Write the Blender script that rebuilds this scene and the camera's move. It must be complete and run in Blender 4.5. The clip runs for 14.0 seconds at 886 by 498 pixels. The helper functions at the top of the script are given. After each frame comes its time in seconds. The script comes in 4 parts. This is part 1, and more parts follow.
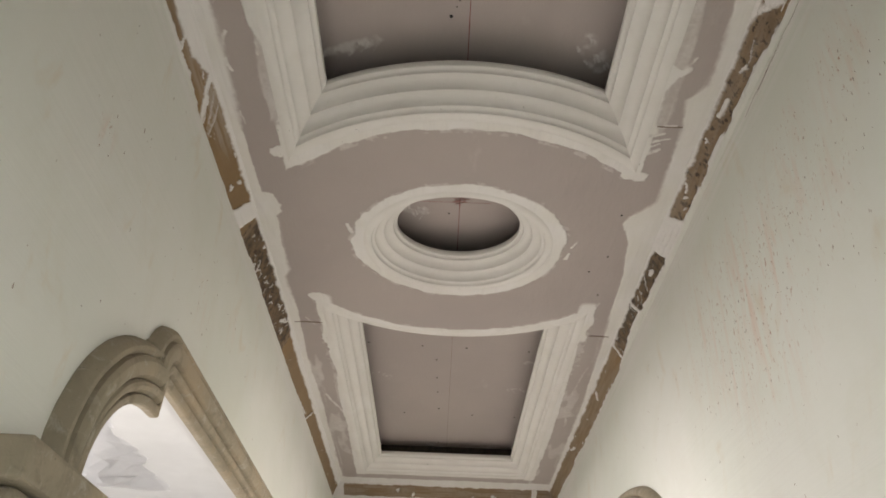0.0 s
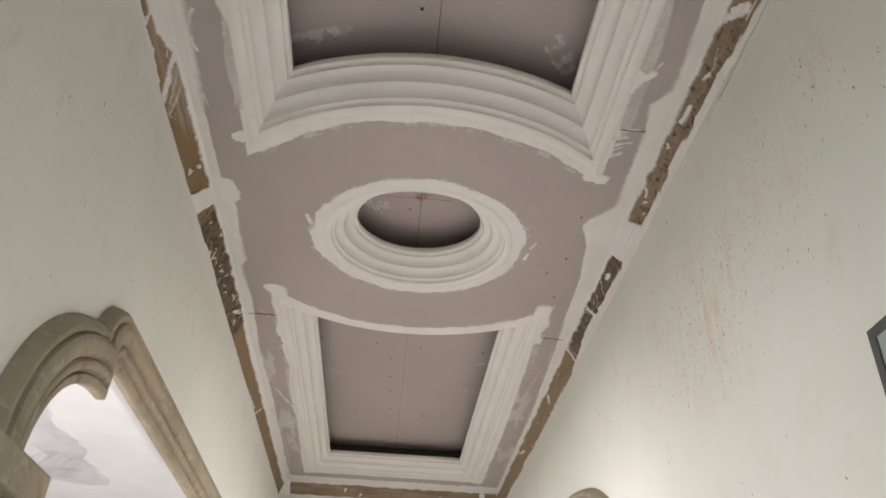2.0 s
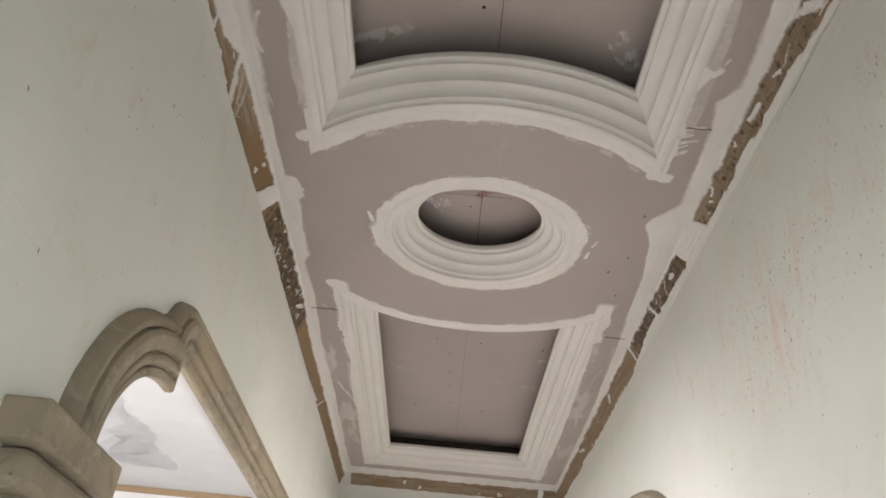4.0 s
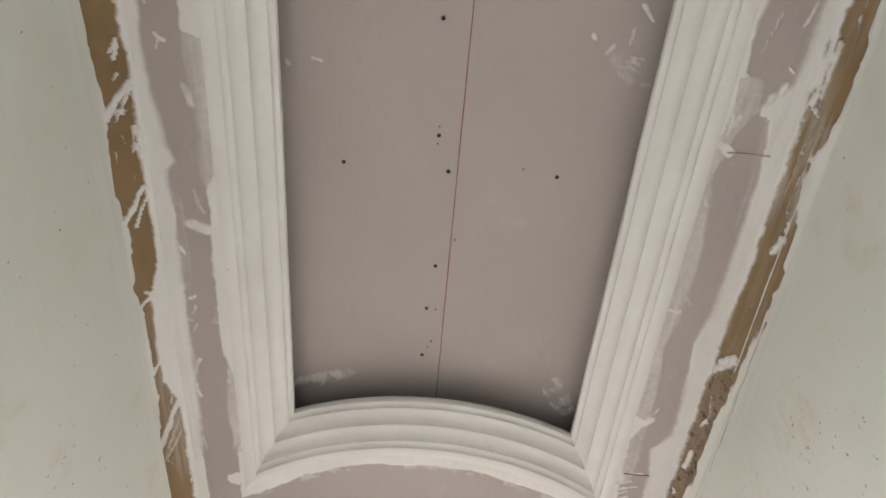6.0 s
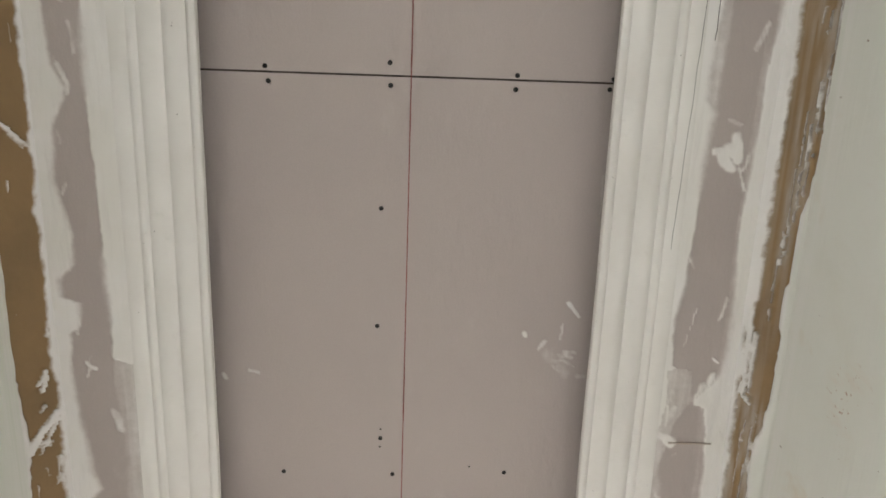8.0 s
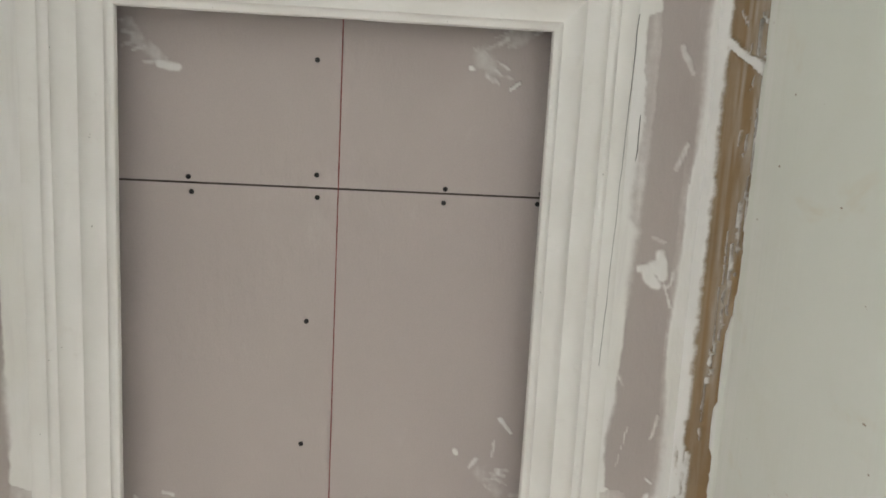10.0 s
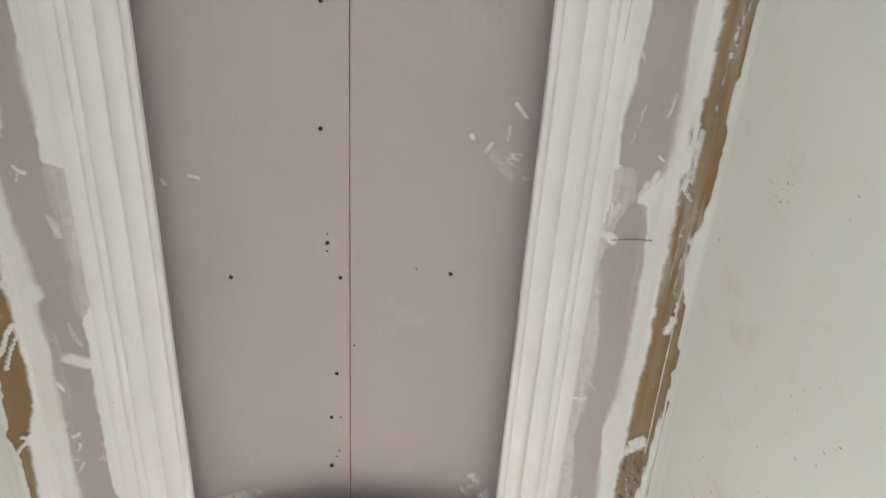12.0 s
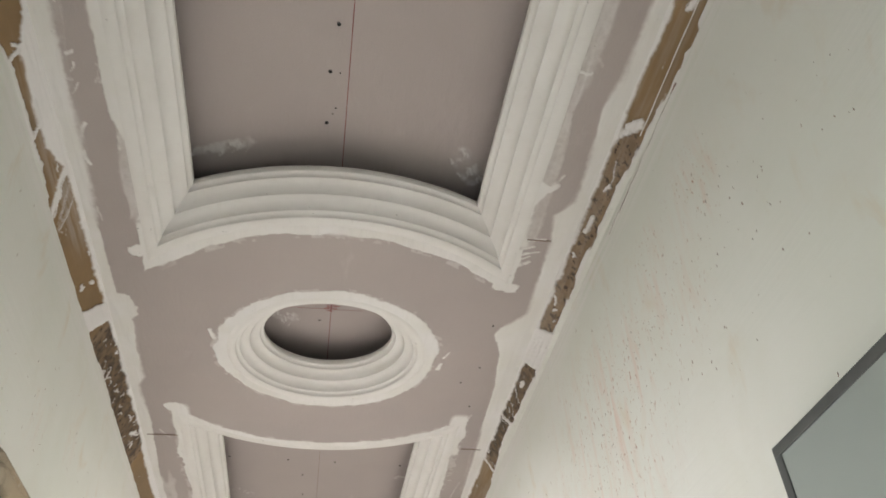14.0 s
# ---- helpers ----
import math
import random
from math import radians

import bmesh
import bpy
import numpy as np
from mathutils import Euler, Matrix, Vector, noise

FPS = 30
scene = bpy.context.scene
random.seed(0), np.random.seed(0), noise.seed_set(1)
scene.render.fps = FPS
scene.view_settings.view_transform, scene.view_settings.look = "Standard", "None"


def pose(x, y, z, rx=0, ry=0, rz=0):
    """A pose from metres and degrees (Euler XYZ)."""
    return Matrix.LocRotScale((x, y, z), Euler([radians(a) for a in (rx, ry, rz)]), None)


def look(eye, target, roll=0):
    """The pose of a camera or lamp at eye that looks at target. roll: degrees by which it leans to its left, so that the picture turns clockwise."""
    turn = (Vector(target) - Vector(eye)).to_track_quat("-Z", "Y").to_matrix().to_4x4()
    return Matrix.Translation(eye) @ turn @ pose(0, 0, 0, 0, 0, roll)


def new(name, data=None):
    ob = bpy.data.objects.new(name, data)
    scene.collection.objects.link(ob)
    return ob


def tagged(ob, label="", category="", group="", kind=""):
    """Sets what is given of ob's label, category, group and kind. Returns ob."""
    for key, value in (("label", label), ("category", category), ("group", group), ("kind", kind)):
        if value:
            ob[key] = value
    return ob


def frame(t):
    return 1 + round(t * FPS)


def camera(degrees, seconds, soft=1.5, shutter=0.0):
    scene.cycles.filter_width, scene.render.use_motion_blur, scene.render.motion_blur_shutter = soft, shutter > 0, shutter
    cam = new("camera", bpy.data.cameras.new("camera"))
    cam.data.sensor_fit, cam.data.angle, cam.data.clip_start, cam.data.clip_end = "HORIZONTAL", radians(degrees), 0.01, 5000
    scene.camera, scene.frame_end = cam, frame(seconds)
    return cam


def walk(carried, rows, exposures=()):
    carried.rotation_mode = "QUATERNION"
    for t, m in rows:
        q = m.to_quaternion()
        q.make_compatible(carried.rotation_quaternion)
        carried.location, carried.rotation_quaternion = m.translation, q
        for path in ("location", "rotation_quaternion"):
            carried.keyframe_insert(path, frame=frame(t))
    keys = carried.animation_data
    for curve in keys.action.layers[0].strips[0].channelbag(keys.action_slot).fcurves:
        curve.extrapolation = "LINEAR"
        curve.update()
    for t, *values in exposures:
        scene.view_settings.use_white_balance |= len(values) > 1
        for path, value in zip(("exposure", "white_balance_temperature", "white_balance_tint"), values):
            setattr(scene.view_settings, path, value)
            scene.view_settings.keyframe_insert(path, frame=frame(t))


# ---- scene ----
cam = camera(58.7, 14.0, soft=1.7)
METRES, EYE, TILT, LEAN, TURN = 8.0, 1.5, 0.0, 0.0, 0.0
PATH = [
    (0, (-0.037, -0.185, 1.385), (-0.049, 1.482, 2.49), 2.3),
    (0.5, (-0.027, -0.187, 1.376), (0.035, 1.446, 2.528), 2.5),
    (1, (-0.016, -0.184, 1.368), (0.104, 1.447, 2.519), 2.0),
    (1.5, (-0.027, -0.178, 1.364), (0.099, 1.455, 2.511), 2.5),
    (2, (-0.05, -0.159, 1.359), (0.05, 1.493, 2.481), 2.5),
    (2.2, (-0.057, -0.152, 1.357), (0.034, 1.523, 2.446), 2.4),
    (4.3, (-0.04, -0.181, 1.381), (-0.101, 1.486, 2.485), 6.2),
    (4.5, (-0.033, -0.189, 1.388), (-0.083, 1.423, 2.57), 6.2),
    (5, (-0.026, -0.208, 1.398), (-0.059, 1.306, 2.705), 5.8),
    (5.5, (-0.005, -0.242, 1.412), (-0.09, 1.091, 2.9), 7.2),
    (6, (-0.024, -0.249, 1.425), (-0.018, 0.875, 3.08), 4.8),
    (6.5, (-0.006, -0.256, 1.439), (0.028, 0.708, 3.191), 3.2),
    (7, (0.0, -0.287, 1.451), (0.069, 0.562, 3.26), -0.3),
    (7.5, (0.031, -0.328, 1.464), (0.096, 0.354, 3.343), -1.8),
    (8, (0.033, -0.354, 1.473), (0.084, 0.198, 3.394), -3.4),
    (8.5, (0.085, -0.388, 1.483), (0.129, -0.058, 3.455), -6.1),
    (8.7, (0.097, -0.394, 1.491), (0.184, -0.121, 3.471), -16.0),
    (10.8, (0.079, -0.397, 1.514), (0.282, 0.109, 3.438), -19.1),
    (11, (0.058, -0.359, 1.505), (0.279, 0.259, 3.395), -17.6),
    (11.5, (0.047, -0.334, 1.499), (0.252, 0.473, 3.317), -13.2),
    (12, (0.024, -0.295, 1.485), (0.232, 0.657, 3.232), -10.5),
    (12.5, (0.014, -0.255, 1.463), (0.224, 0.827, 3.132), -6.7),
    (13, (0.01, -0.214, 1.444), (0.227, 1.01, 3.011), -4.2),
    (13.5, (0.002, -0.191, 1.434), (0.255, 1.134, 2.911), -3.9),
    (14, (-0.015, -0.152, 1.415), (0.266, 1.325, 2.734), -3.1),
]
EXPOSURE = [(0.0, -0.21, 6700, 9), (0.5, -0.15, 6640, 10), (1.5, -0.12, 6500, 11), (4.5, -0.16, 6490, 11), (5.0, 0.0, 6450, 11), (5.5, 0.18, 6410, 11), (6.5, 0.40, 6380, 10), (8.5, 0.43, 6430, 9), (11.0, 0.55, 6230, 7), (12.0, 0.61, 6220, 7), (13.0, 0.41, 6340, 8), (14.0, 0.13, 6360, 8)]
walk(cam, [(t, look(eye, target, roll)) for t, eye, target, roll in PATH], EXPOSURE)

# ---- light ----
def area_lamp(name, place, target, sx, sy, watts, colour):
    data = bpy.data.lights.new(name, "AREA")
    data.shape, data.size, data.size_y, data.energy, data.color = "RECTANGLE", sx, sy, watts, colour
    ob = new(name, data)
    ob.matrix_world = look(place, target)
    return ob


world = bpy.data.worlds.new("daylight")
scene.world = world
world.use_nodes = True
sky = world.node_tree.nodes.new("ShaderNodeTexSky")
sky.sky_type, sky.sun_disc, sky.sun_elevation, sky.sun_rotation = "NISHITA", False, radians(40), radians(120)
world.node_tree.links.new(sky.outputs[0], world.node_tree.nodes["Background"].inputs[0])
world.node_tree.nodes["Background"].inputs[1].default_value = 0.1
# Daylight through both arches; the windows it comes from are assumed, out of view.
# Fill lamp in front of a windowless wall, added to light the side room.
area_lamp("window_light_side_room", (-2.35, 0.32, 1.75), (-1.2, 3.0, 1.3), 2.2, 1.5, 300, (1.0, 0.945, 0.95))
area_lamp("window_light_side_room_far", (-3.66, 2.9, 1.5), (0.0, 2.7, 1.3), 2.3, 1.6, 92, (1.0, 0.96, 0.955))
area_lamp("window_light_lobby", (2.35, 3.2, 1.5), (0.6, 3.2, 0.2), 1.8, 1.5, 86, (1.0, 0.93, 0.88))
# Unseen fill lamps added to lift the near ceiling; their doorways are assumed.
area_lamp("doorway_light_behind", (0, -2.6, 1.3), (0, -1.8, 0.0), 1.1, 1.6, 11, (0.97, 0.975, 1.0))
area_lamp("doorway_light_side", (0.80, -0.75, 1.15), (0.0, -0.55, 0.0), 1.0, 1.5, 42, (0.97, 0.975, 1.0))


# ---- materials ----
class Nodes:
    """A material's node tree with short calls."""

    def __init__(self, name):
        self.mat = bpy.data.materials.new(name)
        self.mat.use_nodes = True
        self.tree = self.mat.node_tree
        self.bsdf = self.tree.nodes["Principled BSDF"]
        self.coord = self.tree.nodes.new("ShaderNodeTexCoord").outputs["Object"]

    def put(self, socket, value):
        if isinstance(value, (int, float)):
            socket.default_value = value
        elif isinstance(value, tuple):
            socket.default_value = (*value, 1.0) if len(value) == 3 and len(socket.default_value) == 4 else value
        else:
            self.tree.links.new(value, socket)

    def scaled(self, sx, sy, sz):
        n = self.tree.nodes.new("ShaderNodeMapping")
        self.put(n.inputs["Vector"], self.coord)
        n.inputs["Scale"].default_value = (sx, sy, sz)
        return n.outputs[0]

    def noise(self, scale, detail=4.0, rough=0.55, vector=None, warp=0.0):
        n = self.tree.nodes.new("ShaderNodeTexNoise")
        self.put(n.inputs["Vector"], vector or self.coord)
        n.inputs["Scale"].default_value, n.inputs["Detail"].default_value = scale, detail
        n.inputs["Roughness"].default_value, n.inputs["Distortion"].default_value = rough, warp
        return n.outputs[0]

    def math(self, op, a, b=0.0):
        n = self.tree.nodes.new("ShaderNodeMath")
        n.operation = op
        self.put(n.inputs[0], a)
        self.put(n.inputs[1], b)
        return n.outputs[0]

    def span(self, value, low, high, a=0.0, b=1.0):
        n = self.tree.nodes.new("ShaderNodeMapRange")
        n.interpolation_type = "SMOOTHSTEP"
        for i, v in enumerate((value, low, high, a, b)):
            self.put(n.inputs[i], v)
        return n.outputs[0]

    def mix(self, fac, a, b, kind="MIX"):
        n = self.tree.nodes.new("ShaderNodeMix")
        n.data_type, n.blend_type = "RGBA", kind
        self.put(n.inputs[0], fac)
        self.put(n.inputs[6], a)
        self.put(n.inputs[7], b)
        return n.outputs[2]

    def attribute(self, name):
        n = self.tree.nodes.new("ShaderNodeAttribute")
        n.attribute_name = name
        return n.outputs["Fac"]

    def axis(self, which):
        n = self.tree.nodes.new("ShaderNodeSeparateXYZ")
        self.put(n.inputs[0], self.coord)
        return n.outputs[which]

    def bump(self, height, strength, distance, before=None):
        n = self.tree.nodes.new("ShaderNodeBump")
        n.inputs["Strength"].default_value, n.inputs["Distance"].default_value = strength, distance
        self.put(n.inputs["Height"], height)
        if before is not None:
            self.put(n.inputs["Normal"], before)
        return n.outputs[0]

    def done(self, colour, rough=0.8, normal=None, metal=0.0):
        self.put(self.bsdf.inputs["Base Color"], colour)
        self.put(self.bsdf.inputs["Roughness"], rough)
        self.put(self.bsdf.inputs["Metallic"], metal)
        if normal is not None:
            self.put(self.bsdf.inputs["Normal"], normal)
        return self.mat


FILLER = (0.80, 0.774, 0.758)


def board_material(name, face, worn):
    """Plasterboard paper with white jointing filler where the attribute asks for it."""
    n = Nodes(name)
    ragged = n.math("ADD", n.math("MULTIPLY", n.noise(60, 5, 0.62), 0.30), n.math("MULTIPLY", n.noise(16, 3, 0.5, n.scaled(1, 0.25, 1)), 0.28))
    amount = n.math("ADD", n.attribute("filler"), n.math("SUBTRACT", ragged, 0.29))
    cover = n.span(amount, 0.18, 0.86)
    paper = n.mix(n.span(n.noise(2.2, 3), 0.3, 0.7), face, worn)
    paper = n.mix(n.span(n.noise(420, 2, 0.7), 0.35, 0.75, 0.0, 0.16), paper, (0.30, 0.28, 0.27))
    scuff = n.span(n.noise(5, 6, 0.7, n.scaled(1, 0.5, 1), 0.6), 0.62, 0.8, 0.0, 0.18)
    paper = n.mix(scuff, paper, FILLER)
    white = n.mix(n.span(n.noise(6, 4), 0.3, 0.7), FILLER, (0.76, 0.735, 0.69))
    white = n.mix(n.span(n.noise(26, 3, 0.6, n.scaled(1, 0.15, 1)), 0.45, 0.8, 0.0, 0.22), white, (0.60, 0.58, 0.55))
    white = n.mix(n.span(n.noise(48, 5, 0.7, n.scaled(1, 0.08, 1), 0.4), 0.5, 0.75, 0.0, 0.35), white, (0.62, 0.585, 0.565))
    white = n.mix(n.span(n.noise(80, 2), 0.765, 0.79, 0.0, 0.8), white, (0.16, 0.14, 0.12))
    colour = n.mix(cover, paper, white)
    b = n.bump(cover, 0.5, 0.002)
    b = n.bump(n.noise(45, 4, 0.6, n.scaled(1, 0.4, 1)), 0.4, 0.004, b)
    return n.done(colour, 0.85, b)


def substrate_material():
    """Brown old plaster in the chase, smeared with filler."""
    n = Nodes("brown_plaster")
    amount = n.math("ADD", n.attribute("filler"), n.math("MULTIPLY", n.math("SUBTRACT", n.noise(70, 4, 0.65), 0.5), 0.5))
    cover = n.span(amount, 0.28, 0.78)
    brown = n.mix(n.span(n.noise(7, 4), 0.3, 0.7), (0.29, 0.185, 0.088), (0.235, 0.152, 0.075))
    state = n.math("ADD", n.attribute("coarse"), n.math("MULTIPLY", n.math("SUBTRACT", n.noise(6, 3), 0.5), 0.25))
    rough, old = n.span(state, 0.2, 0.4), n.span(state, 0.6, 0.85)
    brown = n.mix(rough, brown, n.mix(n.span(n.noise(22, 4), 0.3, 0.7), (0.28, 0.195, 0.12), (0.205, 0.14, 0.085)))
    brown = n.mix(old, brown, n.mix(n.span(n.noise(28, 4), 0.35, 0.65), (0.19, 0.125, 0.07), (0.085, 0.06, 0.037)))
    brown = n.mix(n.span(n.axis(1), 2.72, 2.95, 0.0, 0.55), brown, (0.23, 0.165, 0.10))
    pits = n.span(n.noise(52, 3, 0.55), 0.56, 0.63)
    brown = n.mix(n.math("MULTIPLY", pits, n.math("MULTIPLY", rough, 0.9)), brown, (0.055, 0.035, 0.022))
    film = n.math("MULTIPLY", n.attribute("film"), n.span(n.noise(30, 5, 0.7, n.scaled(1, 0.12, 1), 0.8), 0.25, 0.60, 0.2, 1.0))
    brown = n.mix(n.math("MULTIPLY", film, n.span(old, 0.0, 1.0, 1.0, 0.3)), brown, (0.45, 0.395, 0.345))
    colour = n.mix(cover, brown, n.mix(n.attribute("putty"), FILLER, (0.735, 0.735, 0.685)))
    b = n.bump(cover, 0.8, 0.004)
    b = n.bump(n.math("MULTIPLY", n.noise(55, 4), n.math("ADD", rough, 0.25)), 0.8, 0.006, b)
    return n.done(colour, 0.8, b)


def wall_material(name, spots, x=0.7):
    """Smoothed off-white cement putty, faintly greenish, with rubbed rusty specks round the given places."""
    n = Nodes(name)
    base = n.mix(n.span(n.noise(0.9, 3), 0.35, 0.65), (0.70, 0.718, 0.650), (0.755, 0.755, 0.705))
    base = n.mix(n.span(n.noise(4.5, 5, 0.6, None, 0.8), 0.48, 0.72, 0.0, 0.3), base, (0.68, 0.67, 0.58))
    base = n.mix(n.span(n.noise(3.0, 4, 0.6, n.scaled(1, 1, 0.3)), 0.52, 0.75, 0.0, 0.22), base, (0.80, 0.795, 0.76))
    specks = n.noise(88, 2, 0.5, n.scaled(1, 1.5, 0.8))
    rubs = n.noise(8, 4, 0.6, n.scaled(1, 3.0, 0.6), 0.6)
    for y, z, r, amount in spots:
        d = n.tree.nodes.new("ShaderNodeVectorMath")
        d.operation = "DISTANCE"
        n.put(d.inputs[0], n.coord)
        d.inputs[1].default_value = (x, y, z)
        near = n.span(d.outputs["Value"], r * 0.15, r, amount, 0.0)
        base = n.mix(n.math("MULTIPLY", n.span(rubs, 0.45, 0.75, 0.0, 0.55), near), base, (0.70, 0.50, 0.41))
        base = n.mix(n.math("MULTIPLY", n.span(specks, 0.645, 0.72, 0.0, 0.85), near), base, (0.40, 0.22, 0.14))
    dots = n.span(n.noise(47, 2, 0.5, n.scaled(1, 1.5, 0.8)), 0.745, 0.77, 0.0, 0.8)
    base = n.mix(dots, base, (0.28, 0.2, 0.14))
    stain = n.span(n.noise(5.5, 4, 0.6, n.scaled(1, 1.5, 0.9), 0.5), 0.58, 0.78, 0.0, 0.45)
    base = n.mix(stain, base, (0.64, 0.53, 0.38))
    # Filler wiped down over the head of the wall in long drawn streaks.
    wiped = n.math("MULTIPLY", n.span(n.axis(2), 2.69, 2.785), n.span(n.noise(7, 5, 0.65, n.scaled(1, 0.25, 9), 0.2), 0.34, 0.6))
    base = n.mix(n.math("MULTIPLY", wiped, 0.75), base, (0.80, 0.785, 0.755))
    b = n.bump(n.noise(9, 5, 0.6, n.scaled(1, 0.15, 9)), 0.15, 0.006)
    b = n.bump(n.noise(5, 5, 0.6), 0.12, 0.01, b)
    b = n.bump(n.noise(120, 3), 0.08, 0.001, b)
    return n.done(base, n.span(n.noise(8, 3), 0.3, 0.7, 0.5, 0.68), b)


def plaster_material():
    n = Nodes("cast_plaster")
    c = n.mix(n.span(n.noise(7, 4), 0.3, 0.7), (0.80, 0.775, 0.745), (0.76, 0.73, 0.695))
    c = n.mix(n.span(n.noise(30, 4, 0.7), 0.58, 0.78, 0.0, 0.3), c, (0.62, 0.59, 0.54))
    c = n.mix(n.span(n.noise(85, 2), 0.76, 0.79, 0.0, 0.8), c, (0.2, 0.17, 0.15))
    b = n.bump(n.noise(14, 4), 0.07, 0.004)
    b = n.bump(n.noise(220, 3), 0.1, 0.0006, b)
    return n.done(c, 0.8, b)


def stone_material():
    n = Nodes("raw_cement_moulding")
    c = n.mix(n.span(n.noise(5, 5, 0.6), 0.3, 0.7), (0.27, 0.235, 0.17), (0.345, 0.29, 0.21))
    c = n.mix(n.span(n.noise(13, 5, 0.65, None, 0.5), 0.48, 0.72, 0.0, 0.6), c, (0.14, 0.12, 0.085))
    c = n.mix(n.span(n.noise(8, 5, 0.7), 0.62, 0.78, 0.0, 0.5), c, (0.44, 0.40, 0.32))
    c = n.mix(n.span(n.noise(3.5, 4, 0.6, None, 0.4), 0.5, 0.7, 0.0, 0.55), c, (0.40, 0.31, 0.20))
    c = n.mix(n.span(n.noise(19, 6, 0.75, None, 0.7), 0.54, 0.66, 0.0, 0.5), c, (0.46, 0.42, 0.35))
    c = n.mix(n.span(n.noise(70, 3), 0.70, 0.75, 0.0, 0.8), c, (0.12, 0.1, 0.08))
    b = n.bump(n.noise(16, 5, 0.65), 0.5, 0.008)
    b = n.bump(n.noise(240, 3), 0.25, 0.001, b)
    return n.done(c, 0.85, b)


def plain_material(name, a, b, scale, rough, metal=0.0, relief=0.1):
    n = Nodes(name)
    c = n.mix(n.span(n.noise(scale, 4), 0.3, 0.7), a, b)
    return n.done(c, rough, n.bump(n.noise(scale * 6, 3), relief, 0.002), metal)


board = board_material("plasterboard", (0.424, 0.368, 0.348), (0.456, 0.396, 0.371))
board_upper = board_material("plasterboard_upper", (0.474, 0.410, 0.389), (0.492, 0.426, 0.401))
substrate = substrate_material()
wall_paint_right = wall_material("wall_putty_marked", ((1.42, 2.34, 0.42, 1.0), (1.75, 2.45, 0.35, 0.6), (0.88, 2.54, 0.16, 1.0), (1.12, 2.56, 0.13, 0.8), (1.05, 2.38, 0.2, 0.6), (0.19, 2.57, 0.09, 0.9)))
wall_paint = wall_material("wall_putty", ((1.72, 2.42, 0.13, 0.35), (2.0, 2.5, 0.10, 0.3), (0.97, 2.39, 0.06, 0.7)), -0.7)
plaster = plaster_material()
stone = stone_material()
white_paint = plain_material("white_wall_paint", (0.53, 0.53, 0.525), (0.48, 0.48, 0.475), 3.0, 0.7)
frame_grey = plain_material("grey_metal_frame", (0.075, 0.082, 0.08), (0.095, 0.1, 0.098), 20.0, 0.45, 0.2)
pane_grey = plain_material("grey_pane", (0.33, 0.37, 0.35), (0.36, 0.395, 0.375), 2.0, 0.22, 0.0, 0.02)
black_screw = plain_material("black_screw", (0.012, 0.011, 0.011), (0.03, 0.027, 0.025), 80.0, 0.5, 0.4)
red_chalk = plain_material("red_chalk", (0.20, 0.03, 0.03), (0.29, 0.09, 0.08), 45.0, 0.9)
red_scribble = plain_material("faint_red_scribble", (0.36, 0.13, 0.12), (0.42, 0.24, 0.22), 90.0, 0.9)
pencil = plain_material("brown_line", (0.22, 0.15, 0.12), (0.30, 0.23, 0.19), 45.0, 0.9)
paper_edge = plain_material("torn_paper_edge", (0.40, 0.33, 0.28), (0.48, 0.41, 0.36), 45.0, 0.9)
# Near-black, used for open gaps and to put shade into the coffers' hidden sides.
gap_shade_dark = plain_material("dark_gap_and_shade", (0.05, 0.042, 0.036), (0.09, 0.07, 0.055), 40.0, 0.9)
floor_mat = plain_material("dusty_floor", (0.50, 0.48, 0.455), (0.38, 0.362, 0.342), 2.2, 0.75)
sheet_plastic = plain_material("white_plastic_sheet", (0.60, 0.60, 0.61), (0.52, 0.52, 0.535), 6.0, 0.35)
sheet_plastic.node_tree.nodes["Principled BSDF"].inputs["Transmission Weight"].default_value = 0.35


# ---- building helpers ----
def thing(name, label, category, place=(0, 0, 0), group=""):
    ob = new(name)
    ob.location = place
    return tagged(ob, label, category, group)


def mesh_of(name, verts, faces, material, smooth=False):
    me = bpy.data.meshes.new(name)
    me.from_pydata(verts, [], faces)
    me.materials.append(material)
    if smooth:
        me.polygons.foreach_set("use_smooth", [True] * len(me.polygons))
    me.update()
    return me


def part(name, me, parent, label=""):
    ob = new(name, me)
    ob.parent = parent
    if parent is not None:
        ob.matrix_parent_inverse = Matrix.Translation(-Vector(parent.location))
    return tagged(ob, label)


def boxes(list_of_boxes):
    """Vertices and faces of axis-aligned boxes (x0, x1, y0, y1, z0, z1)."""
    verts, faces = [], []
    for x0, x1, y0, y1, z0, z1 in list_of_boxes:
        k = len(verts)
        verts += [(x, y, z) for z in (z0, z1) for y in (y0, y1) for x in (x0, x1)]
        faces += [tuple(k + i for i in f) for f in ((0, 2, 3, 1), (4, 5, 7, 6), (0, 1, 5, 4), (2, 6, 7, 3), (0, 4, 6, 2), (1, 3, 7, 5))]
    return verts, faces


def structure(name, me, label):
    return tagged(new(name, me), label, kind="structure")


def bevelled(name, box, material, width=0.004, segments=2):
    bm = bmesh.new()
    v, f = boxes([box])
    vs = [bm.verts.new(p) for p in v]
    for q in f:
        bm.faces.new([vs[i] for i in q])
    bmesh.ops.bevel(bm, geom=bm.edges[:], offset=width, segments=segments, affect="EDGES", profile=0.6)
    me = bpy.data.meshes.new(name)
    bm.to_mesh(me)
    bm.free()
    me.materials.append(material)
    return me


